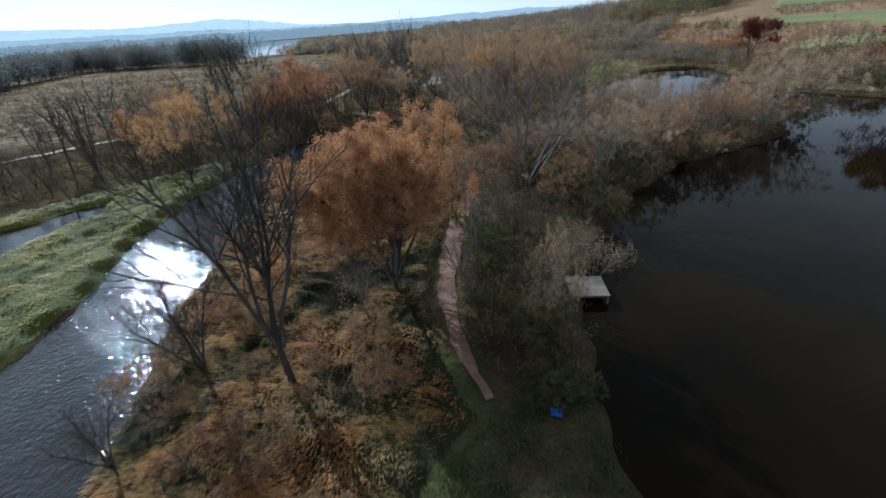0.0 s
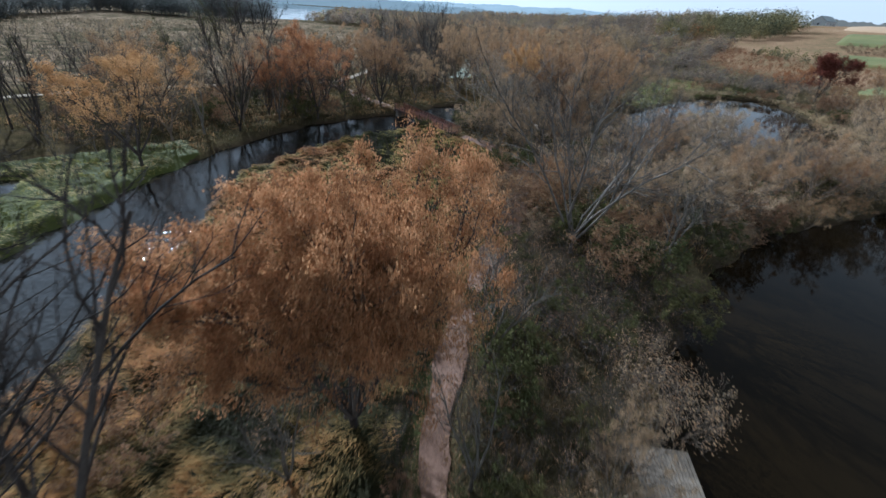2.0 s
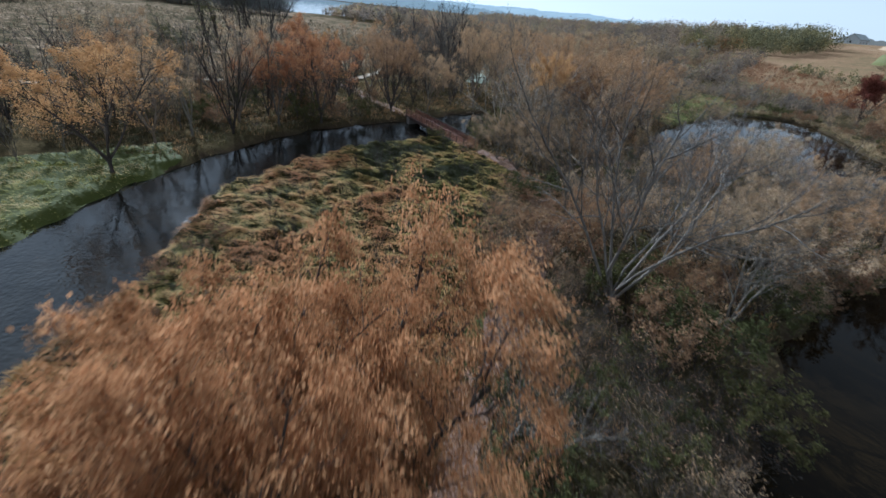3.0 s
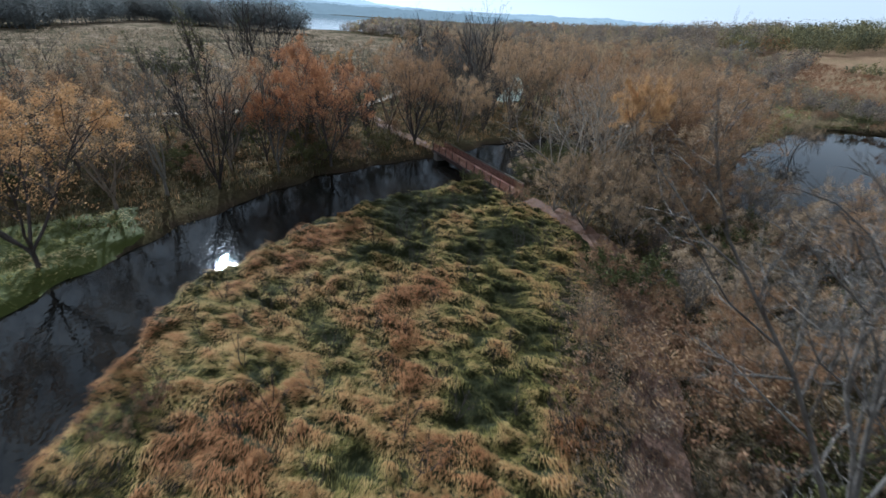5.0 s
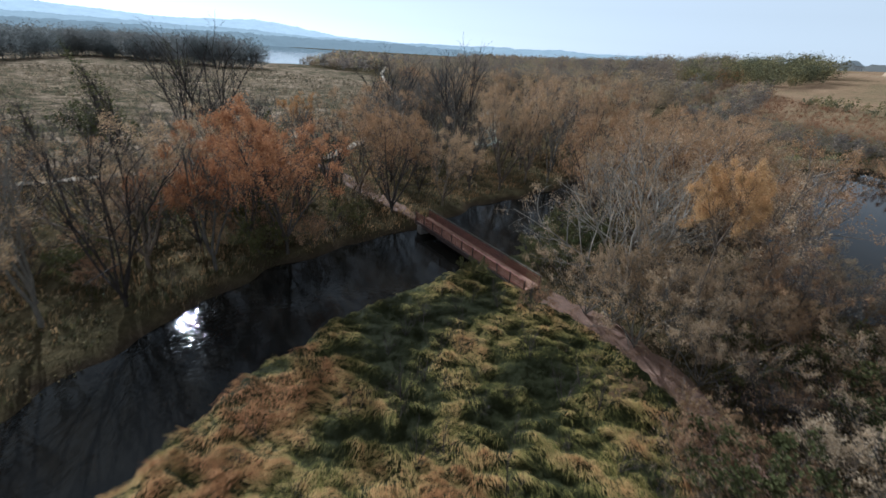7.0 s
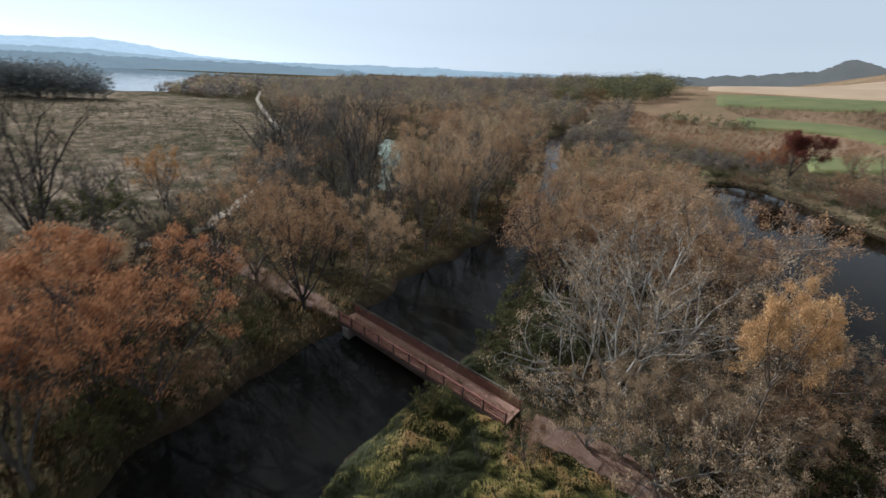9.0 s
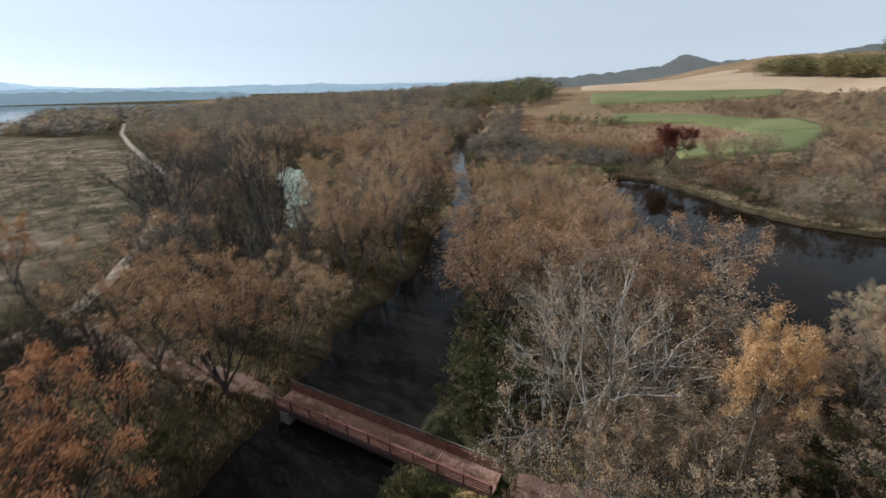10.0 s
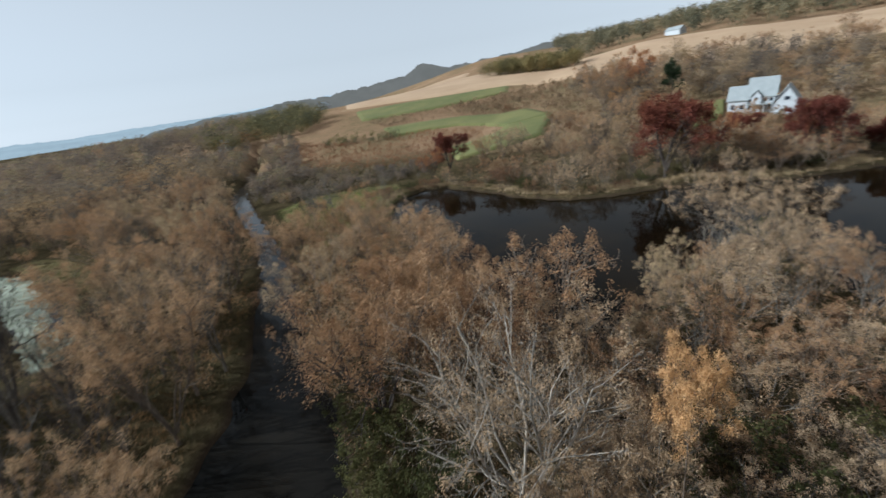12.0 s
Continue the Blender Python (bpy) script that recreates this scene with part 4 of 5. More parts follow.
scatter([(118, 190), (150, 175), (200, 168), (285, 120), (285, 60), (205, 58), (172, 48), (150, 92), (126, 130)], 44, [TAN_A, TAN_B, BARE_B, PALE, TAN_A, BARE_B], (6, 12), 7)
scatter([(93.3, 179.1), (92.5, 159.8), (88.9, 145.5), (88.5, 132.8), (94.1, 123.2), (100, 117), (109, 112), (114.5, 90), (130, 72), (133, 74), (118, 92), (113, 114), (98, 126), (93, 134), (94, 146), (97, 160), (98, 182), (80, 194), (66, 184), (72, 185.5), (80, 187.5)], 80, [SHRUB_DARK, SHRUB_BROWN, SHRUB_BROWN, SHRUB_BARE, SHRUB_OLIVE], (1.2, 3.4), 1.6, 0.0)
# marsh and creek banks
scatter([(53.4, 164.6), (64.1, 177.3), (71.2, 188.6), (87.9, 190.2), (76.3, 213.2), (55, 208.4)], 14, [SHRUB_BARE, SHRUB_BROWN], (1.5, 3), 5)


# ---- grasses: one bed of blades for each kind of ground ----
def blade_bed(name, region, tufts, per, length, width, mat, label, radius=0.35, seed=1, wet=-0.1, wind=0.6, droop=0.8, category="grass", spacing=0.0, mound=0.5, drift=0.0):
    """Tufts of bent blades: each tuft has its own height, colour and lie."""
    rng = np.random.default_rng(seed)
    p = np.array(region, float)
    lo, hi = p.min(0), p.max(0)
    if spacing:
        sx, sy = np.meshgrid(np.arange(lo[0], hi[0], spacing), np.arange(lo[1], hi[1], spacing * 0.87))
        sx = sx + (np.arange(sx.shape[0]) % 2)[:, None] * spacing / 2
        t = np.column_stack([sx.ravel(), sy.ravel()]) + rng.normal(0, spacing * 0.2, (sx.size, 2))
    else:
        t = rng.uniform(lo, hi, (tufts * 4, 2))
    ok = (poly_distance(t[:, 0], t[:, 1], region) < 0) & (water_distance(t[:, 0], t[:, 1]) > wet) & (line_distance(t[:, 0], t[:, 1], TRAIL) > 1.75)
    t = t[ok][:tufts]
    q = len(t)
    big = rng.uniform(0.45, 1.35, q) * (1 + 0.35 * wobble(t[:, 0] * 0.9, t[:, 1] * 0.9))
    lie = wind + 0.8 * np.sin(0.35 * t[:, 0] + 0.6) * np.cos(0.3 * t[:, 1]) + rng.normal(0, 0.4, q)
    tone = np.clip(0.5 + 0.22 * wobble(t[:, 0] * 0.28 + 3, t[:, 1] * 0.28) + rng.normal(0, 0.2, q) + drift * np.clip((t[:, 0] + 10) / 14 - (t[:, 1] - 72) / 30, -1, 1), 0, 1)
    k = np.repeat(np.arange(q), per)
    m = len(k)
    off = rng.normal(0, 1, (m, 2)) * (radius * big[k])[:, None]
    xy = t[k] + off
    z = np.maximum(ground_z(xy[:, 0], xy[:, 1]), 0.0) - 0.05
    out = np.arctan2(off[:, 1], off[:, 0])
    dx, dy = 0.5 * np.cos(lie[k]) + mound * np.cos(out), 0.5 * np.sin(lie[k]) + mound * np.sin(out)
    az = np.arctan2(dy, dx) + rng.normal(0, 0.35, m)
    ln = length * big[k] * rng.uniform(0.7, 1.15, m) * (1.2 - 0.55 * np.clip(np.hypot(off[:, 0], off[:, 1]) / (radius * big[k] * 1.8), 0, 1))
    bd = np.clip(droop * rng.uniform(0.5, 1.25, m), 0, 0.95)
    d = np.column_stack([np.cos(az), np.sin(az), np.zeros(m)])
    s = np.column_stack([-np.sin(az), np.cos(az), np.zeros(m)]) * (width * rng.uniform(0.6, 1.3, m))[:, None] * 0.5
    b0 = np.column_stack([xy, z])
    upv = np.array((0, 0, 1.0))
    mid = b0 + d * (ln * 0.3 * bd)[:, None] + upv * (ln * 0.6 * np.sqrt(1 - 0.6 * bd ** 2))[:, None]
    tip = b0 + d * (ln * 0.9 * bd)[:, None] + upv * (ln * (0.95 - 0.62 * bd))[:, None]
    v = np.stack([b0 - s, b0 + s, mid + s * 0.8, mid - s * 0.8, tip], 1).reshape(-1, 3)
    i = np.arange(m)[:, None] * 5
    me = mesh_of(name, v, [np.concatenate([i, i + 1, i + 2, i + 3], 1), np.concatenate([i + 3, i + 2, i + 4], 1)], (mat,))
    at = me.attributes.new("tone", "FLOAT", "POINT")
    at.data.foreach_set("value", np.repeat(np.clip(tone[k] + rng.normal(0, 0.1, m), 0, 1), 5).astype(np.float32))
    return tagged(new(name, me), label, category, kind="stuff")


def grass_material(name, stops):
    m, n, l, b = material(name, 0.8, 0.15)
    a = n.new("ShaderNodeAttribute")
    a.attribute_name = "tone"
    c = ramp(n, l, a.outputs["Fac"], stops)
    l.new(c, b.inputs["Base Color"])
    tr = n.new("ShaderNodeBsdfTranslucent")
    l.new(c, tr.inputs["Color"])
    ms = n.new("ShaderNodeMixShader")
    ms.inputs[0].default_value = 0.35
    l.new(b.outputs[0], ms.inputs[1])
    l.new(tr.outputs[0], ms.inputs[2])
    l.new(ms.outputs[0], n["Material Output"].inputs["Surface"])
    return m


# the lowest stops are the painted shade of hollows between mounds
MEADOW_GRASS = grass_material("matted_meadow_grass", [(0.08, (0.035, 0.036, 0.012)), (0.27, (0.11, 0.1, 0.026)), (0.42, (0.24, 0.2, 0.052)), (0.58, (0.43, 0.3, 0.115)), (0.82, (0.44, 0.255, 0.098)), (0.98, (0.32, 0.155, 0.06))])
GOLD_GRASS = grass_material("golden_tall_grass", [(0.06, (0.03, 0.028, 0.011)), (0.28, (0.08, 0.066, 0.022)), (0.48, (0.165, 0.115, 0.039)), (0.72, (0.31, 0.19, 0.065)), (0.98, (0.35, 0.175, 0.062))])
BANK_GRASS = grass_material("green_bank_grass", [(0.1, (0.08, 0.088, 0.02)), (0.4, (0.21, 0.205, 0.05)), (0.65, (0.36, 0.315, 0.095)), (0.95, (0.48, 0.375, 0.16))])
BROWN_BRUSH = grass_material("brown_undergrowth", [(0.1, (0.045, 0.045, 0.018)), (0.4, (0.1, 0.08, 0.035)), (0.7, (0.2, 0.13, 0.06)), (0.95, (0.32, 0.19, 0.085))])

SEDGE = grass_material("pale_sedge", [(0.1, (0.09, 0.085, 0.036)), (0.5, (0.21, 0.185, 0.08)), (0.95, (0.35, 0.285, 0.145))])
# green turf with the shade of the trees mixed into its colour
TURF = grass_material("shade_green_turf", [(0.1, (0.024, 0.038, 0.012)), (0.5, (0.055, 0.075, 0.022)), (0.9, (0.1, 0.1, 0.036))])
WEST_BANK = RIVER_RIGHT[2:15]
blade_bed("shaded_turf", [(-1.5, -12), (-1.2, 14), (-0.2, 18.5), (1.4, 21.2), (3.2, 22.5), (4.2, 26), (9.8, 30), (11, 6), (11.6, -12)], 3000, 40, 0.5, 0.06, TURF, "green turf beside the path, darkened as if in tree shade", 0.35, 24, wind=-2.0, spacing=0.9)
LATTICE = np.random.default_rng(77).random((128, 128))


def lumps(x, y):
    """Smooth random lumps between 0 and 1, one unit apart."""
    i, j = np.floor(x).astype(int), np.floor(y).astype(int)
    u, v = x - i, y - j
    u, v = u * u * (3 - 2 * u), v * v * (3 - 2 * v)
    a = LATTICE[i % 128, j % 128] * (1 - u) + LATTICE[(i + 1) % 128, j % 128] * u
    b = LATTICE[i % 128, (j + 1) % 128] * (1 - u) + LATTICE[(i + 1) % 128, (j + 1) % 128] * u
    return a * (1 - v) + b * v


def mat_bed(name, region, density, size, rise, length, width, droop, flow, mat, label, seed, drift=0.0, shift=0.0):
    """Long grass beaten down into overlapping mounds, combed by the wind."""
    rng = np.random.default_rng(seed)

    def mound(x, y):
        p, q = (x * math.cos(flow) + y * math.sin(flow)) / (size * 0.8), (-x * math.sin(flow) + y * math.cos(flow)) / (size * 1.25)
        wx, wy = 1.2 * lumps(p * 0.45 + 9, q * 0.45), 1.2 * lumps(p * 0.45, q * 0.45 + 31)
        return 0.68 * lumps(p + wx, q + wy + 5) + 0.32 * lumps(2.2 * p + 17, 2.2 * q)

    def level(x, y):
        edge = smooth(np.minimum(-poly_distance(x, y, region), water_distance(x, y)), -0.2, 1.0)
        return np.maximum(ground_z(x, y), -0.05) + edge * (0.05 + rise * (mound(x, y) - 0.15))

    p = np.array(region, float)
    lo, hi = p.min(0), p.max(0)
    sx, sy = np.meshgrid(np.arange(lo[0], hi[0], 0.32), np.arange(lo[1], hi[1], 0.32))
    shape = sx.shape
    sx, sy = sx.ravel(), sy.ravel()
    inside = (poly_distance(sx, sy, region) < 0.3) & (water_distance(sx, sy) > -0.3) & (line_distance(sx, sy, TRAIL) > 1.5)
    sz = np.where(inside, level(sx, sy), 0)
    ids = np.arange(sx.size).reshape(shape)
    quads = np.stack([ids[:-1, :-1], ids[:-1, 1:], ids[1:, 1:], ids[1:, :-1]], -1).reshape(-1, 4)
    quads = quads[inside[quads].all(1)]
    used, back = np.unique(quads, return_inverse=True)
    v0 = np.column_stack([sx, sy, sz])[used]
    f0 = back.reshape(-1, 4)
    area = (hi - lo).prod()
    t = rng.uniform(lo, hi, (int(area * density), 2))
    t = t[(poly_distance(t[:, 0], t[:, 1], region) < -rng.uniform(0, 2.6, len(t)) ** 1.3) & (water_distance(t[:, 0], t[:, 1]) > -0.1) & (line_distance(t[:, 0], t[:, 1], TRAIL) > 1.75)]
    m = len(t)
    h = mound(t[:, 0], t[:, 1])
    z = level(t[:, 0], t[:, 1]) - 0.04
    az = flow + 2.2 * (lumps(t[:, 0] / (size * 1.7) + 40, t[:, 1] / (size * 1.7)) - 0.5) + rng.normal(0, 0.32, m)
    broad = lumps(t[:, 0] / 6 + 3, t[:, 1] / 6 + 8) - 0.5
    # tone rises with mound height: hollows painted dark, like shade, crests pale
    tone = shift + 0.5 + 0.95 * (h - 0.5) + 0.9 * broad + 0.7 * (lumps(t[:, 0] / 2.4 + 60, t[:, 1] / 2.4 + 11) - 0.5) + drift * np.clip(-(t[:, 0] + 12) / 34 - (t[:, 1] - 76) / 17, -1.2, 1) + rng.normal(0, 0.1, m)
    ln = length * (0.65 + 0.6 * h) * rng.uniform(0.6, 1.2, m)
    bd = np.clip(droop * rng.uniform(0.7, 1.15, m), 0, 0.97)
    d = np.column_stack([np.cos(az), np.sin(az), np.zeros(m)])
    s = np.column_stack([-np.sin(az), np.cos(az), np.zeros(m)]) * (width * rng.uniform(0.6, 1.4, m))[:, None] * 0.5
    b0 = np.column_stack([t, z])
    upv = np.array((0, 0, 1.0))
    mid = b0 + d * (ln * 0.4 * bd)[:, None] + upv * (ln * 0.45 * (1.1 - 0.55 * bd))[:, None]
    tip = b0 + d * (ln * 0.95 * bd)[:, None] + upv * (ln * (0.95 - 0.8 * bd))[:, None]
    v = np.stack([b0 - s, b0 + s, mid + s * 0.85, mid - s * 0.85, tip], 1).reshape(-1, 3)
    i = np.arange(m)[:, None] * 5 + len(v0)
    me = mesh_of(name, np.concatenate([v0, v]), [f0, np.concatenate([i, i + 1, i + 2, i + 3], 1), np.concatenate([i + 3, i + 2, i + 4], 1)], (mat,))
    # the sheet below the blades takes the darkest tone, as shade in the gaps
    at = me.attributes.new("tone", "FLOAT", "POINT")
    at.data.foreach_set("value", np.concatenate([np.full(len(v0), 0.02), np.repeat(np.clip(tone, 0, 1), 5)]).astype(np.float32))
    return tagged(new(name, me), label, "grass", kind="stuff")


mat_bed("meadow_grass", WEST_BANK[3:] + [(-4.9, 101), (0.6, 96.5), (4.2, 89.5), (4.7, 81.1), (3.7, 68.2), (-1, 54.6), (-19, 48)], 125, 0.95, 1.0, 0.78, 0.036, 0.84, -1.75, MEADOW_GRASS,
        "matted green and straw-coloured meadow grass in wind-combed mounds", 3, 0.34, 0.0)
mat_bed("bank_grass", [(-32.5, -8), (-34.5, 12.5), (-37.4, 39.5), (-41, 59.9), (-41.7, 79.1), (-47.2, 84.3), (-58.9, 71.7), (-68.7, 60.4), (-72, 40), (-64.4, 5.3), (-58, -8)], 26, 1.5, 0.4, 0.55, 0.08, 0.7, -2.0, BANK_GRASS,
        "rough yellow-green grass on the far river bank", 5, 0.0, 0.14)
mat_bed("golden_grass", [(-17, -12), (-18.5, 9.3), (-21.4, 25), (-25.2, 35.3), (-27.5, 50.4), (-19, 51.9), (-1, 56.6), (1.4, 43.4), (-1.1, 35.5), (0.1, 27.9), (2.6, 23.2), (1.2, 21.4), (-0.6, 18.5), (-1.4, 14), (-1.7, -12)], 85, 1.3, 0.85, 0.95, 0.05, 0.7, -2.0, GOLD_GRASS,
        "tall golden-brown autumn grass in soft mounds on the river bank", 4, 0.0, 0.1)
blade_bed("marsh_grass", [(41.4, 145.3), (53.6, 162.9), (64.2, 176.4), (73.4, 184.5), (88.2, 188.5), (92.7, 203.5), (70.7, 223.3), (55.5, 218), (44.7, 194.9), (34.5, 175.8)], 2200, 10, 0.8, 0.16, SEDGE,
          "yellow-green sedge on the marshy pond edge", 0.5, 6)
blade_bed("pool_sedge", [(-8.5, 176), (1, 178), (4, 200), (5, 236), (2, 258), (-6, 264), (-5, 221)], 1300, 10, 0.9, 0.13, SEDGE, "yellow-green sedge beside the marsh pool", 0.5, 16, wet=-0.4)
blade_bed("undergrowth", [(4.4, 25.0), (10.6, 26.0), (11.2, 32.3), (14.3, 44), (21.2, 55.8), (35.1, 71.6), (62.8, 87.8), (64.2, 93.8), (47.9, 100.9), (27, 103.9), (23.6, 112.3), (37.9, 144.2), (29.6, 172.1), (13.9, 148.1), (0.5, 119), (-4.2, 109.2), (-3.2, 101.8), (6.2, 89.5), (7.5, 79.4), (4.3, 58.7), (1.4, 43.4), (1.8, 29.9)],
          4200, 12, 0.75, 0.07, BROWN_BRUSH, "brown dead undergrowth between the shrubs", 0.4, 7, category="undergrowth", droop=0.6)
blade_bed("riverside_undergrowth", [(-41.7, 79.1), (-38.7, 93.4), (-34, 103.4), (-26.5, 112.7), (-20.4, 119.6), (-13.2, 131.4), (2.9, 146.5), (20.5, 173.4), (10, 190), (-16, 171.4), (-41.9, 149), (-62.2, 130.7), (-86.6, 110.3), (-82.1, 84.9), (-55.7, 76.1)],
          5200, 10, 0.9, 0.1, BROWN_BRUSH, "brown undergrowth below the riverside trees", 0.45, 8, category="undergrowth", droop=0.6)

REEDS = grass_material("dry_reeds", [(0.1, (0.16, 0.12, 0.06)), (0.5, (0.34, 0.25, 0.14)), (0.95, (0.48, 0.37, 0.22))])
blade_bed("reeds", [(62.5, 176.3), (71.8, 184), (79.1, 186.8), (89.4, 185.3), (94.4, 177.5), (91.7, 159.8), (87.7, 146.1), (87.6, 132.7), (92.2, 124), (99.6, 116.5), (108.9, 103.7), (112.7, 87.3), (128, 70.3), (133.4, 73.4), (115.9, 91.6), (113.9, 106.4), (99.7, 122.9), (93.6, 135.1), (95.9, 161.9), (98.2, 181.2), (82.7, 191.6), (66.4, 185.8)],
          3600, 12, 1.1, 0.12, REEDS, "dry tan reeds along the pond shore", 0.5, 14, wet=-0.6, category="reeds", droop=0.5)


# ---- footbridge ----
def footbridge():
    a, b2 = Vector((-19.6, 118.3, 0)), Vector((-5.55, 101.7, 0))
    d = (b2 - a).normalized()
    length = (b2 - a).length
    turn = math.atan2(d.y, d.x)
    root = new("footbridge")
    tagged(root, "long narrow rust-red steel footbridge with a plank deck over the creek", "bridge")
    root.matrix_basis = Matrix.Translation((a.x, a.y, 0)) @ Matrix.Rotation(turn, 4, "Z")
    w, z = 2.15, 1.55
    for side in (-1, 1):
        y = side * (w / 2 + 0.06)
        box_part("girder", (length / 2, y, z - 0.32), (length, 0.14, 0.5), DARK_STEEL, root, 0, 0.02)
        box_part("top_rail", (length / 2, y, z + 1.16), (length + 0.1, 0.11, 0.06), RUSTY if side < 0 else GREY_WOOD, root, 0, 0.015)
        for h in (0.14, 0.4, 0.66, 0.92):
            box_part("rail", (length / 2, y - side * 0.07, z + h), (length, 0.045, 0.13), RUSTY, root)
        n_posts = 11
        first = box_part("post", (0, 0, 0), (0.11, 0.11, 1.55), DARK_STEEL, root, 0, 0.012)
        first.location = (0.1, y, z + 0.42)
        for i in range(1, n_posts):
            p = new("post", first.data)
            p.parent = root
            p.location = (0.1 + (length - 0.2) * i / (n_posts - 1), y, z + 0.42)
    for k in (0.06, 0.94):
        box_part("abutment", (length * k if k < 0.5 else length * k, 0, 0.5), (1.1, w + 0.5, 1.35), CONCRETE, root, 0, 0.05)
    rng = np.random.default_rng(2)
    board = box_part("plank", (0, 0, 0), (0.27, w, 0.06), PLANK, root, 0, 0.008)
    count = int(length / 0.285)
    for i in range(count):
        o = board if i == 0 else new("plank", board.data)
        o.parent = root
        o.location = (0.2 + i * (length - 0.4) / (count - 1), rng.normal(0, 0.012), z + rng.normal(0, 0.004))
    return root


footbridge()


# ---- fishing platform ----
def platform():
    root = new("fishing_platform")
    tagged(root, "square grey weathered plank platform at the edge of the pond", "dock")
    root.matrix_basis = pose(12.75, 37.15, 0, 0, 0, -1)
    rng = np.random.default_rng(4)
    board = box_part("plank", (0, 0, 0), (0.19, 3.2, 0.05), GREY_WOOD, root, 0, 0.008)
    for i in range(16):
        o = board if i == 0 else new("plank", board.data)
        o.parent = root
        o.location = (-1.55 + i * 0.205, rng.normal(0, 0.02), 0.88 + rng.normal(0, 0.006))
    for y in (-1.5, 0.0, 1.5):
        box_part("joist", (0, y, 0.77), (3.25, 0.09, 0.16), GREY_WOOD, root)
    for x in (-1.4, 1.5):
        for y in (-1.45, 1.45):
            box_part("pile", (x, y, 0.1), (0.16, 0.16, 1.4), GREY_WOOD, root, 0, 0.02)


platform()


def blue_tarp():
    """A crumpled blue sheet lying in the grass."""
    rng = np.random.default_rng(9)
    m = 13
    u, v = np.meshgrid(np.linspace(-1, 1, m), np.linspace(-1, 1, m))
    z = 0.16 * np.sin(3 * u + 1) * np.cos(2.4 * v) + 0.05 * rng.normal(size=u.shape) + 0.2
    r = np.hypot(u, v)
    pts = np.column_stack([(u * 0.42 * (1 - 0.15 * r)).ravel(), (v * 0.3).ravel(), z.ravel() * 0.9])
    i = (np.arange(m - 1)[:, None] * m + np.arange(m - 1)[None]).ravel()
    ob = new("blue_tarp", mesh_of("blue_tarp", pts, np.column_stack([i, i + 1, i + m + 1, i + m]), (BLUE,)))
    ob.modifiers.new("thickness", "SOLIDIFY").thickness = 0.02
    ob.location = (7.5, 23.2, z_at(7.5, 23.2) + 0.05)
    tagged(ob, "small crumpled bright blue tarp lying in the grass", "tarp")


blue_tarp()


# ---- houses ----
def gable(bm, x0, x1, y0, y1, z0, z1, along="x", over=0.5, thick=0.25):
    """A pitched roof slab pair over a rectangle, its ridge along x or y."""
    if along == "x":
        mid = (y0 + y1) / 2
        sides = [((x0 - over, y0 - over, z0 - 0.2), (x1 + over, y0 - over, z0 - 0.2), (x1 + over, mid, z1), (x0 - over, mid, z1)),
                 ((x1 + over, y1 + over, z0 - 0.2), (x0 - over, y1 + over, z0 - 0.2), (x0 - over, mid, z1), (x1 + over, mid, z1))]
    else:
        mid = (x0 + x1) / 2
        sides = [((x0 - over, y1 + over, z0 - 0.2), (x0 - over, y0 - over, z0 - 0.2), (mid, y0 - over, z1), (mid, y1 + over, z1)),
                 ((x1 + over, y0 - over, z0 - 0.2), (x1 + over, y1 + over, z0 - 0.2), (mid, y1 + over, z1), (mid, y0 - over, z1))]
    for s in sides:
        lo = [bm.verts.new(p) for p in s]
        hi = [bm.verts.new((p[0], p[1], p[2] + thick)) for p in s]
        bm.faces.new(lo[::-1])
        bm.faces.new(hi)
        for i in range(4):
            j = (i + 1) % 4
            bm.faces.new((lo[i], lo[j], hi[j], hi[i]))


def walls(bm, x0, x1, y0, y1, z0, z1, peak, along):
    """A gabled block."""
    if along == "x":
        mid = (y0 + y1) / 2
        ends = [[(x, y0, z0), (x, y1, z0), (x, y1, z1), (x, mid, peak), (x, y0, z1)] for x in (x0, x1)]
    else:
        mid = (x0 + x1) / 2
        ends = [[(x0, y, z0), (x1, y, z0), (x1, y, z1), (mid, y, peak), (x0, y, z1)] for y in (y0, y1)]
    a = [bm.verts.new(p) for p in ends[0]]
    b = [bm.verts.new(p) for p in ends[1]]
    bm.faces.new(a)
    bm.faces.new(b[::-1])
    for i in range(5):
        j = (i + 1) % 5
        bm.faces.new((a[i], b[i], b[j], a[j]))


def window(parent, x, y, z, w, h, normal):
    """A framed window set on a wall that faces along x or y."""
    dx, dy = normal
    size = (0.1, w, h) if dx else (w, 0.1, h)
    pane = box_part("window", (x + dx * 0.03, y + dy * 0.03, z), size, WINDOW, parent)
    for k in (-1, 1):
        c = (x + dx * 0.07, y + dy * 0.07, z + k * h / 2)
        box_part("frame", c, (0.12, w + 0.2, 0.12) if dx else (w + 0.2, 0.12, 0.12), SIDING, pane)
        c = (x + dx * 0.07, y + dy * 0.07 + k * w / 2, z) if dx else (x + k * w / 2, y + dy * 0.07, z)
        box_part("frame", c, (0.12, 0.12, h) if dx else (0.12, 0.12, h), SIDING, pane)


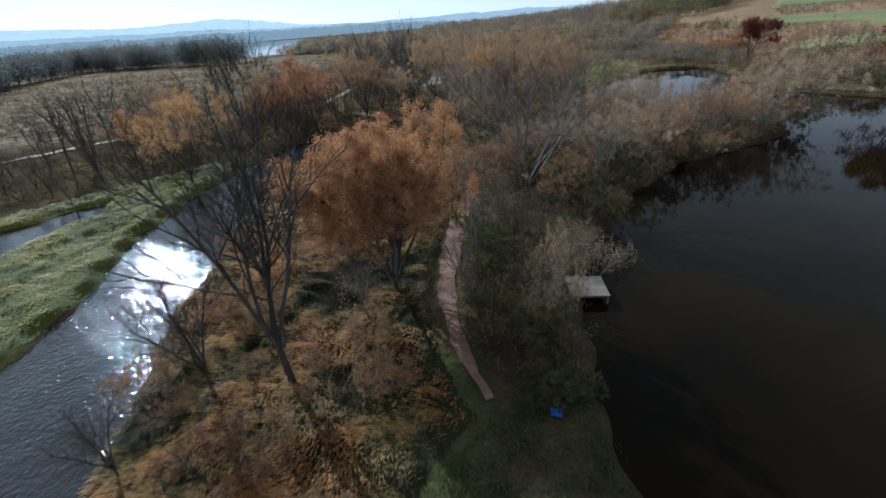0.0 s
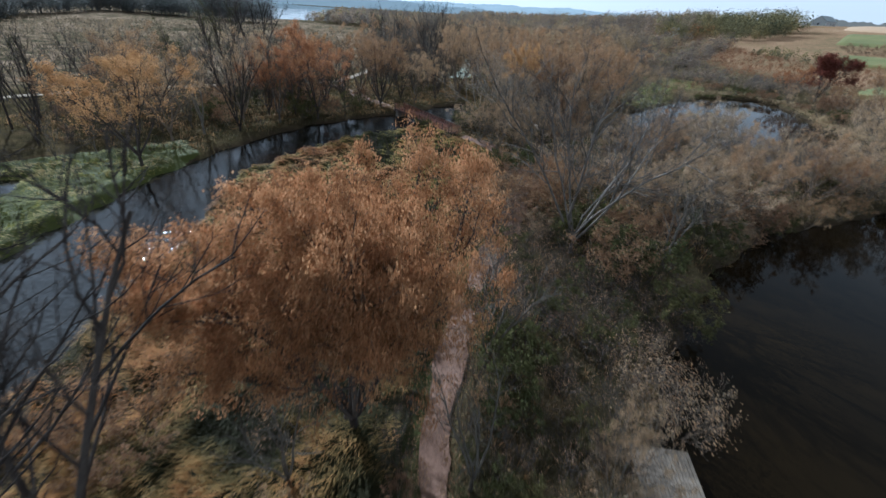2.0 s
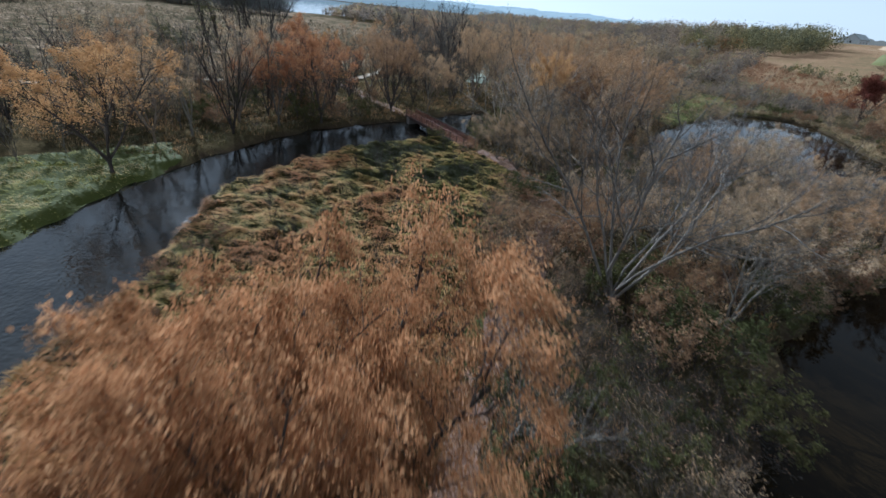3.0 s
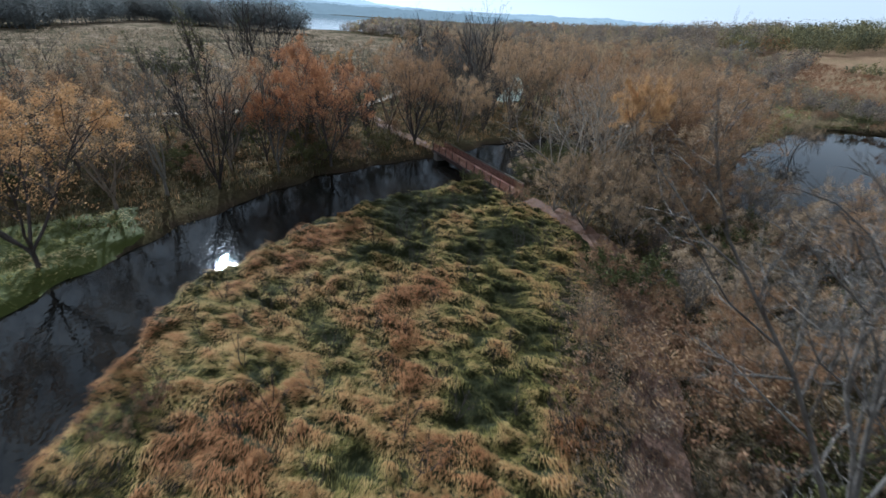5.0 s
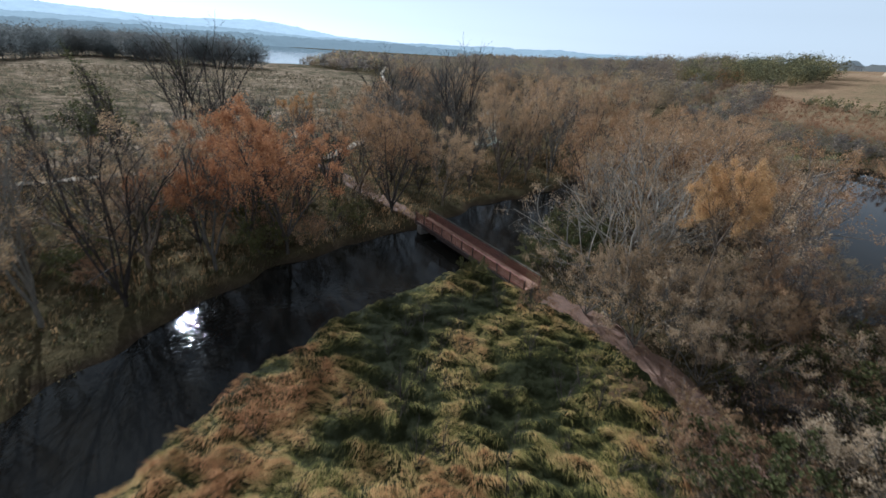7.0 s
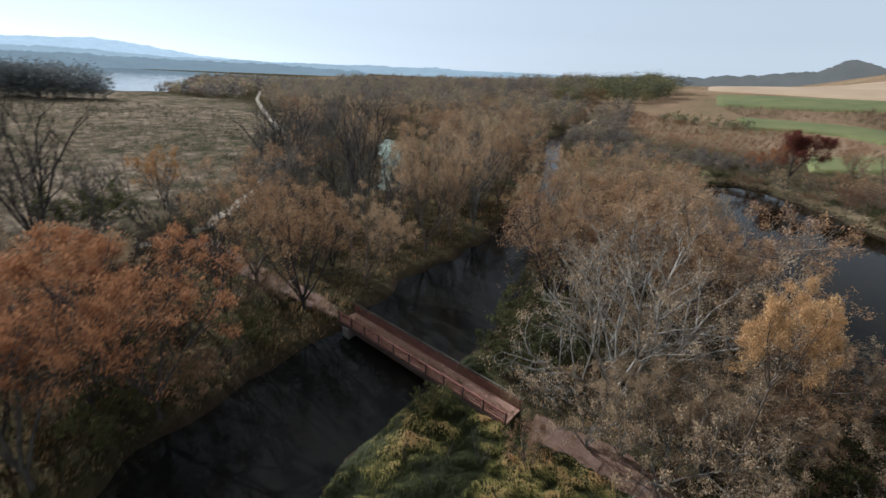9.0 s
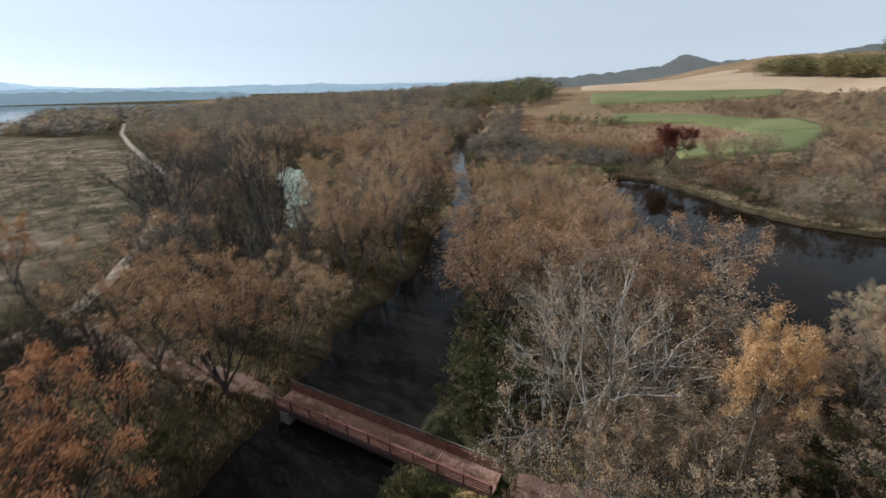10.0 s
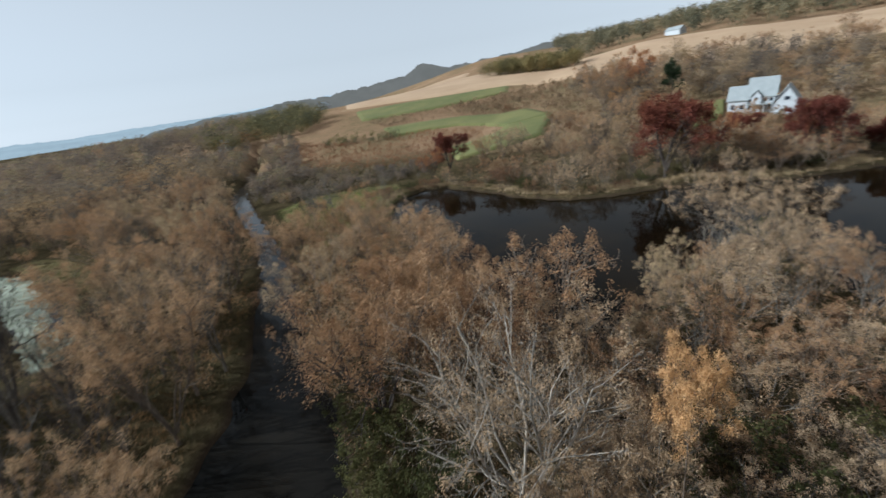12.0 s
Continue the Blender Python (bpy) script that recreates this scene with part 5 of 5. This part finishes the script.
def white_house():
    """Seen from its pond side, which faces local -x; local y runs along the front."""
    root = new("white_house")
    tagged(root, "large white two-storey house with pale grey roofs on the hillside", "house")
    x, y = 188.0, 97.5
    root.matrix_basis = pose(x, y, z_at(x, y) - 0.6, 0, 0, -2)
    blocks = [("main", -4.8, 4.8, -3.6, 4.6, 5.4, 11.6, "y"), ("wing", -5.6, 3.4, 4.6, 10.6, 4.6, 9.2, "y"), ("garage", -8.0, 3.0, -10.4, -3.6, 3.4, 8.6, "x")]
    for nm, x0, x1, y0, y1, zt, pk, along in blocks:
        bm = bmesh.new()
        walls(bm, x0, x1, y0, y1, -1.0, zt, pk - 0.1, along)
        part("wall", bm, SIDING, root)
        bm = bmesh.new()
        gable(bm, x0, x1, y0, y1, zt, pk, along)
        part("roof", bm, ROOFING, root)
    bm = bmesh.new()
    walls(bm, -6.2, -2.0, 0.6, 3.4, 0.0, 5.8, 7.6, "x")
    part("dormer", bm, SIDING, root)
    bm = bmesh.new()
    gable(bm, -6.2, -1.5, 0.6, 3.4, 5.8, 7.6, "x", 0.35, 0.2)
    part("dormer_roof", bm, ROOFING, root)
    bm = bmesh.new()
    add_box(bm, (-6.6, 0.6, 3.0), (3.6, 8.0, 0.22))
    part("porch_roof", bm, ROOFING, root)
    for k in (-3.0, -0.6, 1.8, 4.2):
        box_part("porch_post", (-8.2, k, 1.4), (0.25, 0.25, 3.2), SIDING, root)
    for yy in (-2.4, -0.6, 3.9):
        window(root, -4.8, yy, 1.7, 1.1, 1.6, (-1, 0))
        window(root, -4.8, yy, 4.3, 1.1, 1.2, (-1, 0))
    for yy in (6.2, 9.0):
        window(root, -5.6, yy, 2.2, 1.5, 1.7, (-1, 0))
    window(root, -6.2, 2.0, 4.9, 1.0, 1.1, (-1, 0))
    window(root, -8.0, -7.0, 4.6, 1.6, 1.3, (-1, 0))
    box_part("garage_door", (-8.03, -7.0, 1.2), (0.12, 4.4, 2.4), SIDING, root)


white_house()


def farm_house(x, y, turn, size, label, wall_mat=SIDING):
    root = new("farm_house")
    tagged(root, label, "house", "far houses")
    root.matrix_basis = pose(x, y, z_at(x, y) - 0.5, 0, 0, turn)
    lx, ly, h = size
    bm = bmesh.new()
    walls(bm, -lx / 2, lx / 2, -ly / 2, ly / 2, -1, h, h + ly * 0.35, "x")
    part("wall", bm, wall_mat, root)
    bm = bmesh.new()
    gable(bm, -lx / 2, lx / 2, -ly / 2, ly / 2, h, h + ly * 0.36, "x")
    part("roof", bm, ROOFING, root)
    for k in (-0.3, 0.0, 0.3):
        window(root, lx * k, -ly / 2, h * 0.55, 1.3, 1.5, (0, -1))
    window(root, -lx / 2, 0, h * 0.55, 1.3, 1.5, (-1, 0))


# ---- fields on the slope ----
def field(name, near, far, mat, label, lift=0.35, across=10):
    """A field laid over the slope, between a lower and an upper border."""
    def even(line, k):
        p = np.array(line, float)
        s = np.r_[0, np.cumsum(np.linalg.norm(np.diff(p, axis=0), axis=1))]
        u = np.linspace(0, s[-1], k)
        return np.column_stack([np.interp(u, s, p[:, 0]), np.interp(u, s, p[:, 1])])
    a, b = even(near, 60), even(far, 60)
    rng = np.random.default_rng(len(label))
    a[1:-1] += rng.normal(0, 0.25, (58, 2))
    b[1:-1] += rng.normal(0, 0.25, (58, 2))
    w = np.r_[-0.04, np.linspace(0, 1, across - 2), 1.04]
    drop = np.zeros((60, across))
    drop[:, 0] = drop[:, -1] = drop[0] = drop[-1] = lift + 0.8
    a[0], b[0], a[-1], b[-1] = 2 * a[0] - a[1], 2 * b[0] - b[1], 2 * a[-1] - a[-2], 2 * b[-1] - b[-2]
    w = w[None, :, None]
    xy = (a[:, None] * (1 - w) + b[:, None] * w).reshape(-1, 2)
    v = np.column_stack([xy, ground_z(xy[:, 0], xy[:, 1]) + lift - drop.ravel()])
    i = (np.arange(59)[:, None] * across + np.arange(across - 1)[None]).ravel()
    f = np.column_stack([i, i + 1, i + across + 1, i + across])
    p = v[f[0]]
    if np.cross(p[1] - p[0], p[2] - p[0])[2] < 0:
        f = f[:, ::-1]
    return tagged(new(name, mesh_of(name, v, f, (mat,), True)), label, "field", kind="structure")


field("stubble_field", [(245, 401), (274, 332), (306, 271), (296, 218), (286, 173), (283, 144), (279, 104), (310, 88), (325, 54), (335, -60)],
      [(300, 464), (355, 422), (410, 365), (405, 300), (425, 252), (445, 200), (440, 150), (432, 110), (445, 43), (450, -80)], STUBBLE, "pale tan harvested corn field on the hillside", 0.5, 16)
field("pale_field", [(300, 466), (356, 424), (405, 380)], [(352, 522), (415, 480), (448, 400)], STUBBLE, "distant pale stubble strip", 1.0, 8)
field("green_field", [(205, 337), (232, 294), (255, 274), (277, 254)], [(232, 372), (264, 325), (285, 292), (298, 265)], CROP_GREEN, "strip of young green crop below the stubble", 1.0)
field("green_field_low", [(168, 269), (180, 256), (189, 240), (190, 221), (179, 201)], [(183, 294), (196, 272), (208, 248), (214, 209), (195, 184)], CROP_GREEN, "curving green field at the foot of the hill", 1.0)
field("green_field_end", [(179, 201), (166, 200), (146, 213), (133, 203)], [(195, 184), (161, 174), (142, 186), (128, 197)], CROP_GREEN, "rounded end of the curving green field", 1.1)
field("lawn", [(153, 118), (164, 114), (178, 109)], [(160, 126), (182, 123), (199, 111)], CROP_GREEN, "mown lawn below the white house", 1.0)
farm_house(463, 180, 60, (16, 8, 4), "long white farm building on the ridge")
farm_house(384, 268, 80, (11, 8, 6), "white farmhouse among yellow trees")
farm_house(134, 404, 20, (9, 7, 5), "pale house at the edge of the woods")
farm_house(267, 459, 40, (22, 10, 4.5), "low white barn at the field corner")


# ---- woods in the distance: crowns of many leaf clumps ----
CLEARINGS = [[(146, 117), (172, 104), (178, 84), (200, 84), (203, 112), (184, 126), (158, 129)], [(200, 127), (212, 127), (212, 137), (200, 137)]]


def far_wood(name, region, count, height, stops, label, clumps=46, clump=1.0, seed=1, thin=0.35, scale=0.012, jitter=0.5):
    rng = np.random.default_rng(seed)
    p = np.array(region, float)
    t = rng.uniform(p.min(0), p.max(0), (count * 8, 2))
    ok = poly_distance(t[:, 0], t[:, 1], region) < 0
    for clear_at in CLEARINGS:
        ok &= poly_distance(t[:, 0], t[:, 1], clear_at) > 0
    ok &= (poly_distance(t[:, 0], t[:, 1], RIVER) > 2) & (poly_distance(t[:, 0], t[:, 1], MARSH_POOL) > 2) & (line_distance(t[:, 0], t[:, 1], ROAD) > 5)
    t = t[ok][:count]
    m = len(t)
    h = rng.uniform(*height, m)
    z = ground_z(t[:, 0], t[:, 1])
    k = np.repeat(np.arange(m), clumps)
    kk = len(k)
    d = rng.normal(size=(kk, 3))
    d /= np.linalg.norm(d, axis=1)[:, None]
    r = rng.uniform(0.35, 1.0, kk) ** 0.6
    lobe = 1 + 0.3 * np.sin(3 * np.arctan2(d[:, 1], d[:, 0]) + k) * np.cos(4 * d[:, 2] + 1.7 * k)
    c = np.column_stack([t[k, 0] + d[:, 0] * r * lobe * h[k] * 0.4, t[k, 1] + d[:, 1] * r * lobe * h[k] * 0.4, z[k] + h[k] * (0.52 + 0.46 * d[:, 2] * r * lobe)])
    face = d + rng.normal(0, jitter, (kk, 3))
    face /= np.linalg.norm(face, axis=1)[:, None]
    ax = np.cross(face, rng.normal(size=(kk, 3)))
    ax /= np.linalg.norm(ax, axis=1)[:, None]
    sd = np.cross(face, ax)
    s = (clump * rng.uniform(0.5, 1.4, kk) * h[k] / 14)[:, None]
    v = np.stack([c - ax * s * 0.8, c + sd * s * 0.7, c + ax * s * 0.75, c - sd * s * 0.65], 1).reshape(-1, 3)
    tone = np.repeat(np.clip(rng.normal(0.5, 0.3, m), 0, 1)[k] * 0.75 + rng.uniform(0, 0.25, kk), 4)
    i = np.arange(kk)[:, None] * 4
    quads = np.concatenate([i, i + 1, i + 2, i + 3], 1)
    # trunks
    b0 = np.column_stack([t, z - 0.5])
    tops = np.column_stack([t + rng.normal(0, 0.6, (m, 2)), z + h * 0.8])
    w = np.array((0.14, 0.1, 0)) * (h / 14)[:, None]
    tv = np.stack([b0 - w, b0 + w, b0 + w[:, [1, 0, 2]] * (-1.2, 1.2, 0), tops], 1).reshape(-1, 3)
    j = np.arange(m)[:, None] * 4 + len(v)
    tris = np.concatenate([np.concatenate([j, j + 1, j + 3], 1), np.concatenate([j + 1, j + 2, j + 3], 1), np.concatenate([j + 2, j, j + 3], 1)])
    mat, n, l, b = material(name, 0.9, 0.0)
    a = n.new("ShaderNodeAttribute")
    a.attribute_name = "tone"
    f = maths(n, l, "ADD", maths(n, l, "MULTIPLY", a.outputs["Fac"], 0.8), maths(n, l, "MULTIPLY", maths(n, l, "SUBTRACT", noise_node(n, l, scale, 3, coords(n)), 0.4), 1.0))
    c2 = ramp(n, l, f, stops)
    l.new(c2, b.inputs["Base Color"])
    tr = n.new("ShaderNodeBsdfTranslucent")
    l.new(c2, tr.inputs["Color"])
    ms = n.new("ShaderNodeMixShader")
    ms.inputs[0].default_value = thin
    l.new(b.outputs[0], ms.inputs[1])
    l.new(tr.outputs[0], ms.inputs[2])
    l.new(ms.outputs[0], n["Material Output"].inputs["Surface"])
    me = mesh_of(name, np.concatenate([v, tv]), [quads, tris], (mat,))
    at = me.attributes.new("tone", "FLOAT", "POINT")
    at.data.foreach_set("value", np.concatenate([tone, np.zeros(len(tv))]).astype(np.float32)[: len(me.vertices)])
    return tagged(new(name, me), label, "woodland", kind="stuff")


MIXED = [(0.1, (0.1, 0.088, 0.075)), (0.35, (0.17, 0.14, 0.108)), (0.55, (0.23, 0.17, 0.105)), (0.75, (0.33, 0.225, 0.115)), (0.95, (0.3, 0.16, 0.08))]
BROWNS = [(0.1, (0.1, 0.088, 0.078)), (0.35, (0.165, 0.135, 0.108)), (0.55, (0.22, 0.16, 0.112)), (0.7, (0.18, 0.165, 0.1)), (0.85, (0.34, 0.245, 0.13)), (0.97, (0.3, 0.145, 0.085))]
GREENS = [(0.1, (0.075, 0.078, 0.05)), (0.4, (0.12, 0.115, 0.065)), (0.65, (0.19, 0.165, 0.08)), (0.85, (0.28, 0.22, 0.1)), (1.0, (0.27, 0.125, 0.06))]
far_wood("lowland_woods", [(-60, 285), (-10, 282), (64, 278), (100, 330), (100, 400), (-95, 400), (-84, 360)], 190, (8, 17), MIXED,
         "brown and orange autumn woods along the river plain", 480, 0.4, 2, thin=0.45, scale=0.04)
far_wood("north_woods", [(-100, 400), (110, 400), (140, 385), (190, 480), (270, 600), (-80, 600), (-100, 520)], 560, (8, 16), BROWNS, "mixed brown, grey and dark green autumn woods", 280, 0.52, 3, thin=0.45, scale=0.04)
far_wood("farther_woods", [(-80, 600), (270, 600), (380, 760), (200, 950), (-80, 950), (-70, 760)], 800, (9, 16), BROWNS, "distant dark brown woods on the plain", 70, 1.1, 23, thin=0.45, scale=0.03)
far_wood("green_woods", [(126, 392), (165, 358), (212, 386), (240, 460), (170, 480), (120, 430)], 230, (7, 15), GREENS, "dark green and yellow wood at the foot of the fields", 260, 0.55, 4, thin=0.15, scale=0.04)
far_wood("wood_fringe", [(60, 245), (95, 250), (120, 300), (150, 340), (125, 385), (100, 395), (98, 330), (70, 280)], 260, (2.5, 9), BROWNS, "low brown trees at the edge of the woods", 130, 0.8, 16, scale=0.03)
# distance haze put into the base colour: paler and greyer than the nearer woods
HAZE_GREYS = [(0.1, (0.11, 0.116, 0.112)), (0.5, (0.135, 0.138, 0.13)), (0.85, (0.16, 0.15, 0.135)), (1.0, (0.18, 0.155, 0.125))]
far_wood("west_woods", [(-340, 250), (-420, 420), (-300, 470), (-245, 500), (-430, 560), (-560, 640), (-700, 400), (-460, 180)], 700, (14, 20), HAZE_GREYS,
         "haze-grey leafless wood beyond the dry meadow", 60, 1.0, 5, thin=0.6, jitter=0.8)
far_wood("west_wood_edge", [(-262, 240), (-288, 274), (-306, 322), (-338, 398), (-248, 384), (-182, 386), (-190, 410), (-250, 412), (-360, 440), (-330, 320), (-300, 230)], 230, (13, 24), HAZE_GREYS,
         "tall haze-grey trees at the edge of the dry meadow", 640, 0.36, 15, thin=0.5, jitter=0.6)
far_wood("lake_woods", [(-203, 506), (-150, 440), (-130, 430), (-100, 420), (-90, 620), (-70, 740), (-100, 750), (-215, 780), (-245, 690), (-195, 620)], 420, (8, 13), BROWNS, "low trees beside the distant lake", 90, 1.1, 6, thin=0.55)
OLIVES = [(0.1, (0.08, 0.082, 0.058)), (0.35, (0.13, 0.122, 0.078)), (0.6, (0.2, 0.17, 0.1)), (0.85, (0.28, 0.22, 0.125)), (1.0, (0.26, 0.15, 0.085))]
far_wood("ridge_woods", [(455, -100), (450, 43), (438, 110), (448, 150), (453, 200), (432, 252), (470, 290), (560, 330), (800, 450), (900, 400), (1050, 0), (800, -250)], 1100, (12, 20), OLIVES,
         "green and yellow autumn woods along the ridge", 170, 0.8, 7, scale=0.03)
YELLOWS = [(0.1, (0.09, 0.085, 0.045)), (0.4, (0.16, 0.135, 0.06)), (0.7, (0.26, 0.2, 0.085)), (1.0, (0.28, 0.17, 0.07))]
far_wood("yellow_wood", [(362, 240), (392, 238), (398, 325), (372, 336)], 110, (11, 17), YELLOWS, "clump of yellow trees in the stubble", 320, 0.55, 8)
SCRUB = [(0.1, (0.1, 0.075, 0.05)), (0.4, (0.18, 0.125, 0.075)), (0.7, (0.28, 0.2, 0.12)), (1.0, (0.24, 0.1, 0.055))]
far_wood("hill_scrub", [(116, 128), (130, 85), (220, 60), (290, 90), (270, 110), (275, 150), (280, 190), (292, 230), (276, 250), (240, 280), (212, 250), (216, 205), (196, 180), (160, 170), (128, 193), (108, 190), (104, 150)], 1150, (1.2, 5.5), SCRUB,
         "brown scrub on the slope above the pond", 56, 1.2, 9, scale=0.05)
far_wood("slope_trees", [(150, 138), (172, 128), (200, 112), (205, 60), (285, 60), (300, 110), (286, 170), (262, 200), (225, 185), (200, 165)], 230, (5, 12), MIXED, "bare, tan and orange trees on the slope behind the house", 320, 0.52, 17, scale=0.08)
far_wood("red_brush", [(145, 339), (156, 282), (180, 255), (182, 225), (172, 210), (148, 218), (126, 206), (104, 245), (112, 320)], 1500, (0.9, 2.4), [(0.1, (0.11, 0.06, 0.035)), (0.5, (0.22, 0.11, 0.06)), (1.0, (0.3, 0.17, 0.09))],
         "reddish-brown wetland brush", 44, 1.0, 10, scale=0.03)
far_wood("bank_scrub", [(186, 296), (200, 275), (211, 250), (217, 212), (250, 215), (276, 250), (254, 270), (230, 290), (204, 334)], 700, (0.8, 2.8), SCRUB, "dark brown scrub on the bank between the green fields", 40, 1.2, 24, scale=0.05)
far_wood("marsh_scrub", [(62, 228), (95, 207), (108, 196), (126, 206), (104, 245), (112, 320), (95, 250), (60, 245)], 460, (1.0, 4.5), BROWNS, "brown scrub behind the marshy pond edge", 60, 1.1, 25, scale=0.04)
far_wood("field_hedge", [(142, 305), (154, 316), (172, 272), (162, 262)], 40, (3, 6), GREENS, "dark hedge beside the green field", 60, 1.2, 11)
PRAIRIE = [(0.1, (0.07, 0.064, 0.042)), (0.4, (0.17, 0.135, 0.088)), (0.7, (0.31, 0.235, 0.155)), (1.0, (0.42, 0.33, 0.215))]
far_wood("prairie_brush", [(-84, 128), (-58, 150), (-52, 235), (-84, 340), (-180, 370), (-270, 300), (-260, 220), (-150, 100)], 3600, (0.5, 2.2), PRAIRIE, "low brown bushes and weeds in the dry meadow", 20, 2.2, 12, scale=0.03)


# ---- hills on the horizon, their haze painted as a glow ----
def far_hills(name, dist, profile, haze_rgb, label, seed, rough=0.03):
    rng = np.random.default_rng(seed)
    az = np.linspace(-125, 85, 1200)
    el = np.interp(az, [a for a, e in profile], [e for a, e in profile])
    for count, high in ((90, 0.05), (320, rough), (1200, rough * 0.6)):
        el = el + high * np.interp(az, np.linspace(-125, 85, count), rng.normal(size=count))
    top = 26 + dist * np.tan(np.radians(el))
    x, y = dist * np.sin(np.radians(az)), 50 + dist * np.cos(np.radians(az))
    rows = [np.column_stack([x * 0.9, y * 0.9, np.full(1200, -5.0)]), np.column_stack([x * 0.95, y * 0.95, top * 0.6]), np.column_stack([x, y, top]), np.column_stack([x * 1.05, y * 1.05, np.full(1200, -5.0)])]
    v = np.stack(rows, 1).reshape(-1, 3)
    i = (np.arange(1199)[:, None] * 4 + np.arange(3)[None]).ravel()
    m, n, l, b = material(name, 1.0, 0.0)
    # slopes nearly black, with the hazy look given by an emission colour
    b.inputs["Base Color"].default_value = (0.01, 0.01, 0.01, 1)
    l.new(ramp(n, l, noise_node(n, l, 0.012, 6, coords(n), 0.7), [(0.35, tuple(k * 0.86 for k in haze_rgb)), (0.65, haze_rgb)]), b.inputs["Emission Color"])
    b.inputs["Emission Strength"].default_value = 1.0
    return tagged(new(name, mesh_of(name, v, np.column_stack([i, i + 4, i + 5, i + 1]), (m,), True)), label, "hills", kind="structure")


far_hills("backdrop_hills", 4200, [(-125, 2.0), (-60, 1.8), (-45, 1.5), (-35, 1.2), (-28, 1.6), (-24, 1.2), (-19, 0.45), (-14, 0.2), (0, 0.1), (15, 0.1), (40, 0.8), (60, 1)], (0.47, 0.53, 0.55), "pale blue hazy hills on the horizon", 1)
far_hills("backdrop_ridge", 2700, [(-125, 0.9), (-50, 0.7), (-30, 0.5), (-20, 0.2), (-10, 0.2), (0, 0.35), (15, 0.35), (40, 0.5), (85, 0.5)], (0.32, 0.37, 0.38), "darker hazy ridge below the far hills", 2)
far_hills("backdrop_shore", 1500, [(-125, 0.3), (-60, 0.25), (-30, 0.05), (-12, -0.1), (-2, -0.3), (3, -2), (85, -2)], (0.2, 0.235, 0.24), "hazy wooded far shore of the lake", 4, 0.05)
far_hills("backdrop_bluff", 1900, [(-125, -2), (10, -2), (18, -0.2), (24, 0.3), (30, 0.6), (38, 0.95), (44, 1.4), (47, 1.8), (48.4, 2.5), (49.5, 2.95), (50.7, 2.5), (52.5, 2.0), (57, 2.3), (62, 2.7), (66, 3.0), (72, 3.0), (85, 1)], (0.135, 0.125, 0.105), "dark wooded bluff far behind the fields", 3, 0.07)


# ---- floating weed on the marsh pool ----
def weed():
    rng = np.random.default_rng(5)
    v, f = [], []
    while len(f) < 150:
        x, y = rng.uniform(-17, 4), rng.uniform(174, 268)
        if poly_distance(np.array([x]), np.array([y]), MARSH_POOL)[0] > -0.5:
            continue
        r, k = rng.uniform(0.8, 2.8), 9
        a = np.arange(k) * 2 * math.pi / k
        rr = r * rng.uniform(0.55, 1.2, k)
        base = len(v)
        v += [(x + rr[i] * math.cos(a[i]), y + 1.6 * rr[i] * math.sin(a[i]), 0.03 + 0.0006 * len(f)) for i in range(k)]
        f.append(list(range(base, base + k)))
    me = mesh_of("floating_weed", v, np.array(f), (ALGAE,))
    tagged(new("floating_weed", me), "pale green floating weed on the marsh pool", "weed", kind="stuff")


weed()


# ---- fallen leaves on the path and the bridge ----
def fallen_leaves():
    rng = np.random.default_rng(61)
    c = []
    for line, half, count in ((TRAIL[2:], 1.75, 24000), (TRAIL_FAR, 1.4, 5000), ([(-19.6, 118.3), (-5.55, 101.7)], 0.95, 5200)):
        p = np.array(line, float)
        s = np.r_[0, np.cumsum(np.linalg.norm(np.diff(p, axis=0), axis=1))]
        u = rng.uniform(0, s[-1], count)
        x, y = np.interp(u, s, p[:, 0]), np.interp(u, s, p[:, 1])
        k = np.clip(np.searchsorted(s, u) - 1, 0, len(p) - 2)
        d = (p[1:] - p[:-1])[k]
        d /= np.linalg.norm(d, axis=1)[:, None]
        w = rng.normal(0, 0.5, count).clip(-1, 1) * half
        x, y = x - d[:, 1] * w, y + d[:, 0] * w
        z = np.full(count, 1.6) if half < 1 else np.maximum(ground_z(x, y), 0.3) + 0.2
        c.append(np.column_stack([x, y, z]))
    c = np.concatenate(c)
    ax = rng.normal(size=c.shape) * (1, 1, 0.25)
    me = leaf_mesh("fallen_leaves", c, ax, 0.1, 0.7, rng, LEAF_RUSSET)
    tagged(new("fallen_leaves", me), "dry pinkish-tan leaves fallen on the path and bridge", "leaves", kind="stuff")


fallen_leaves()
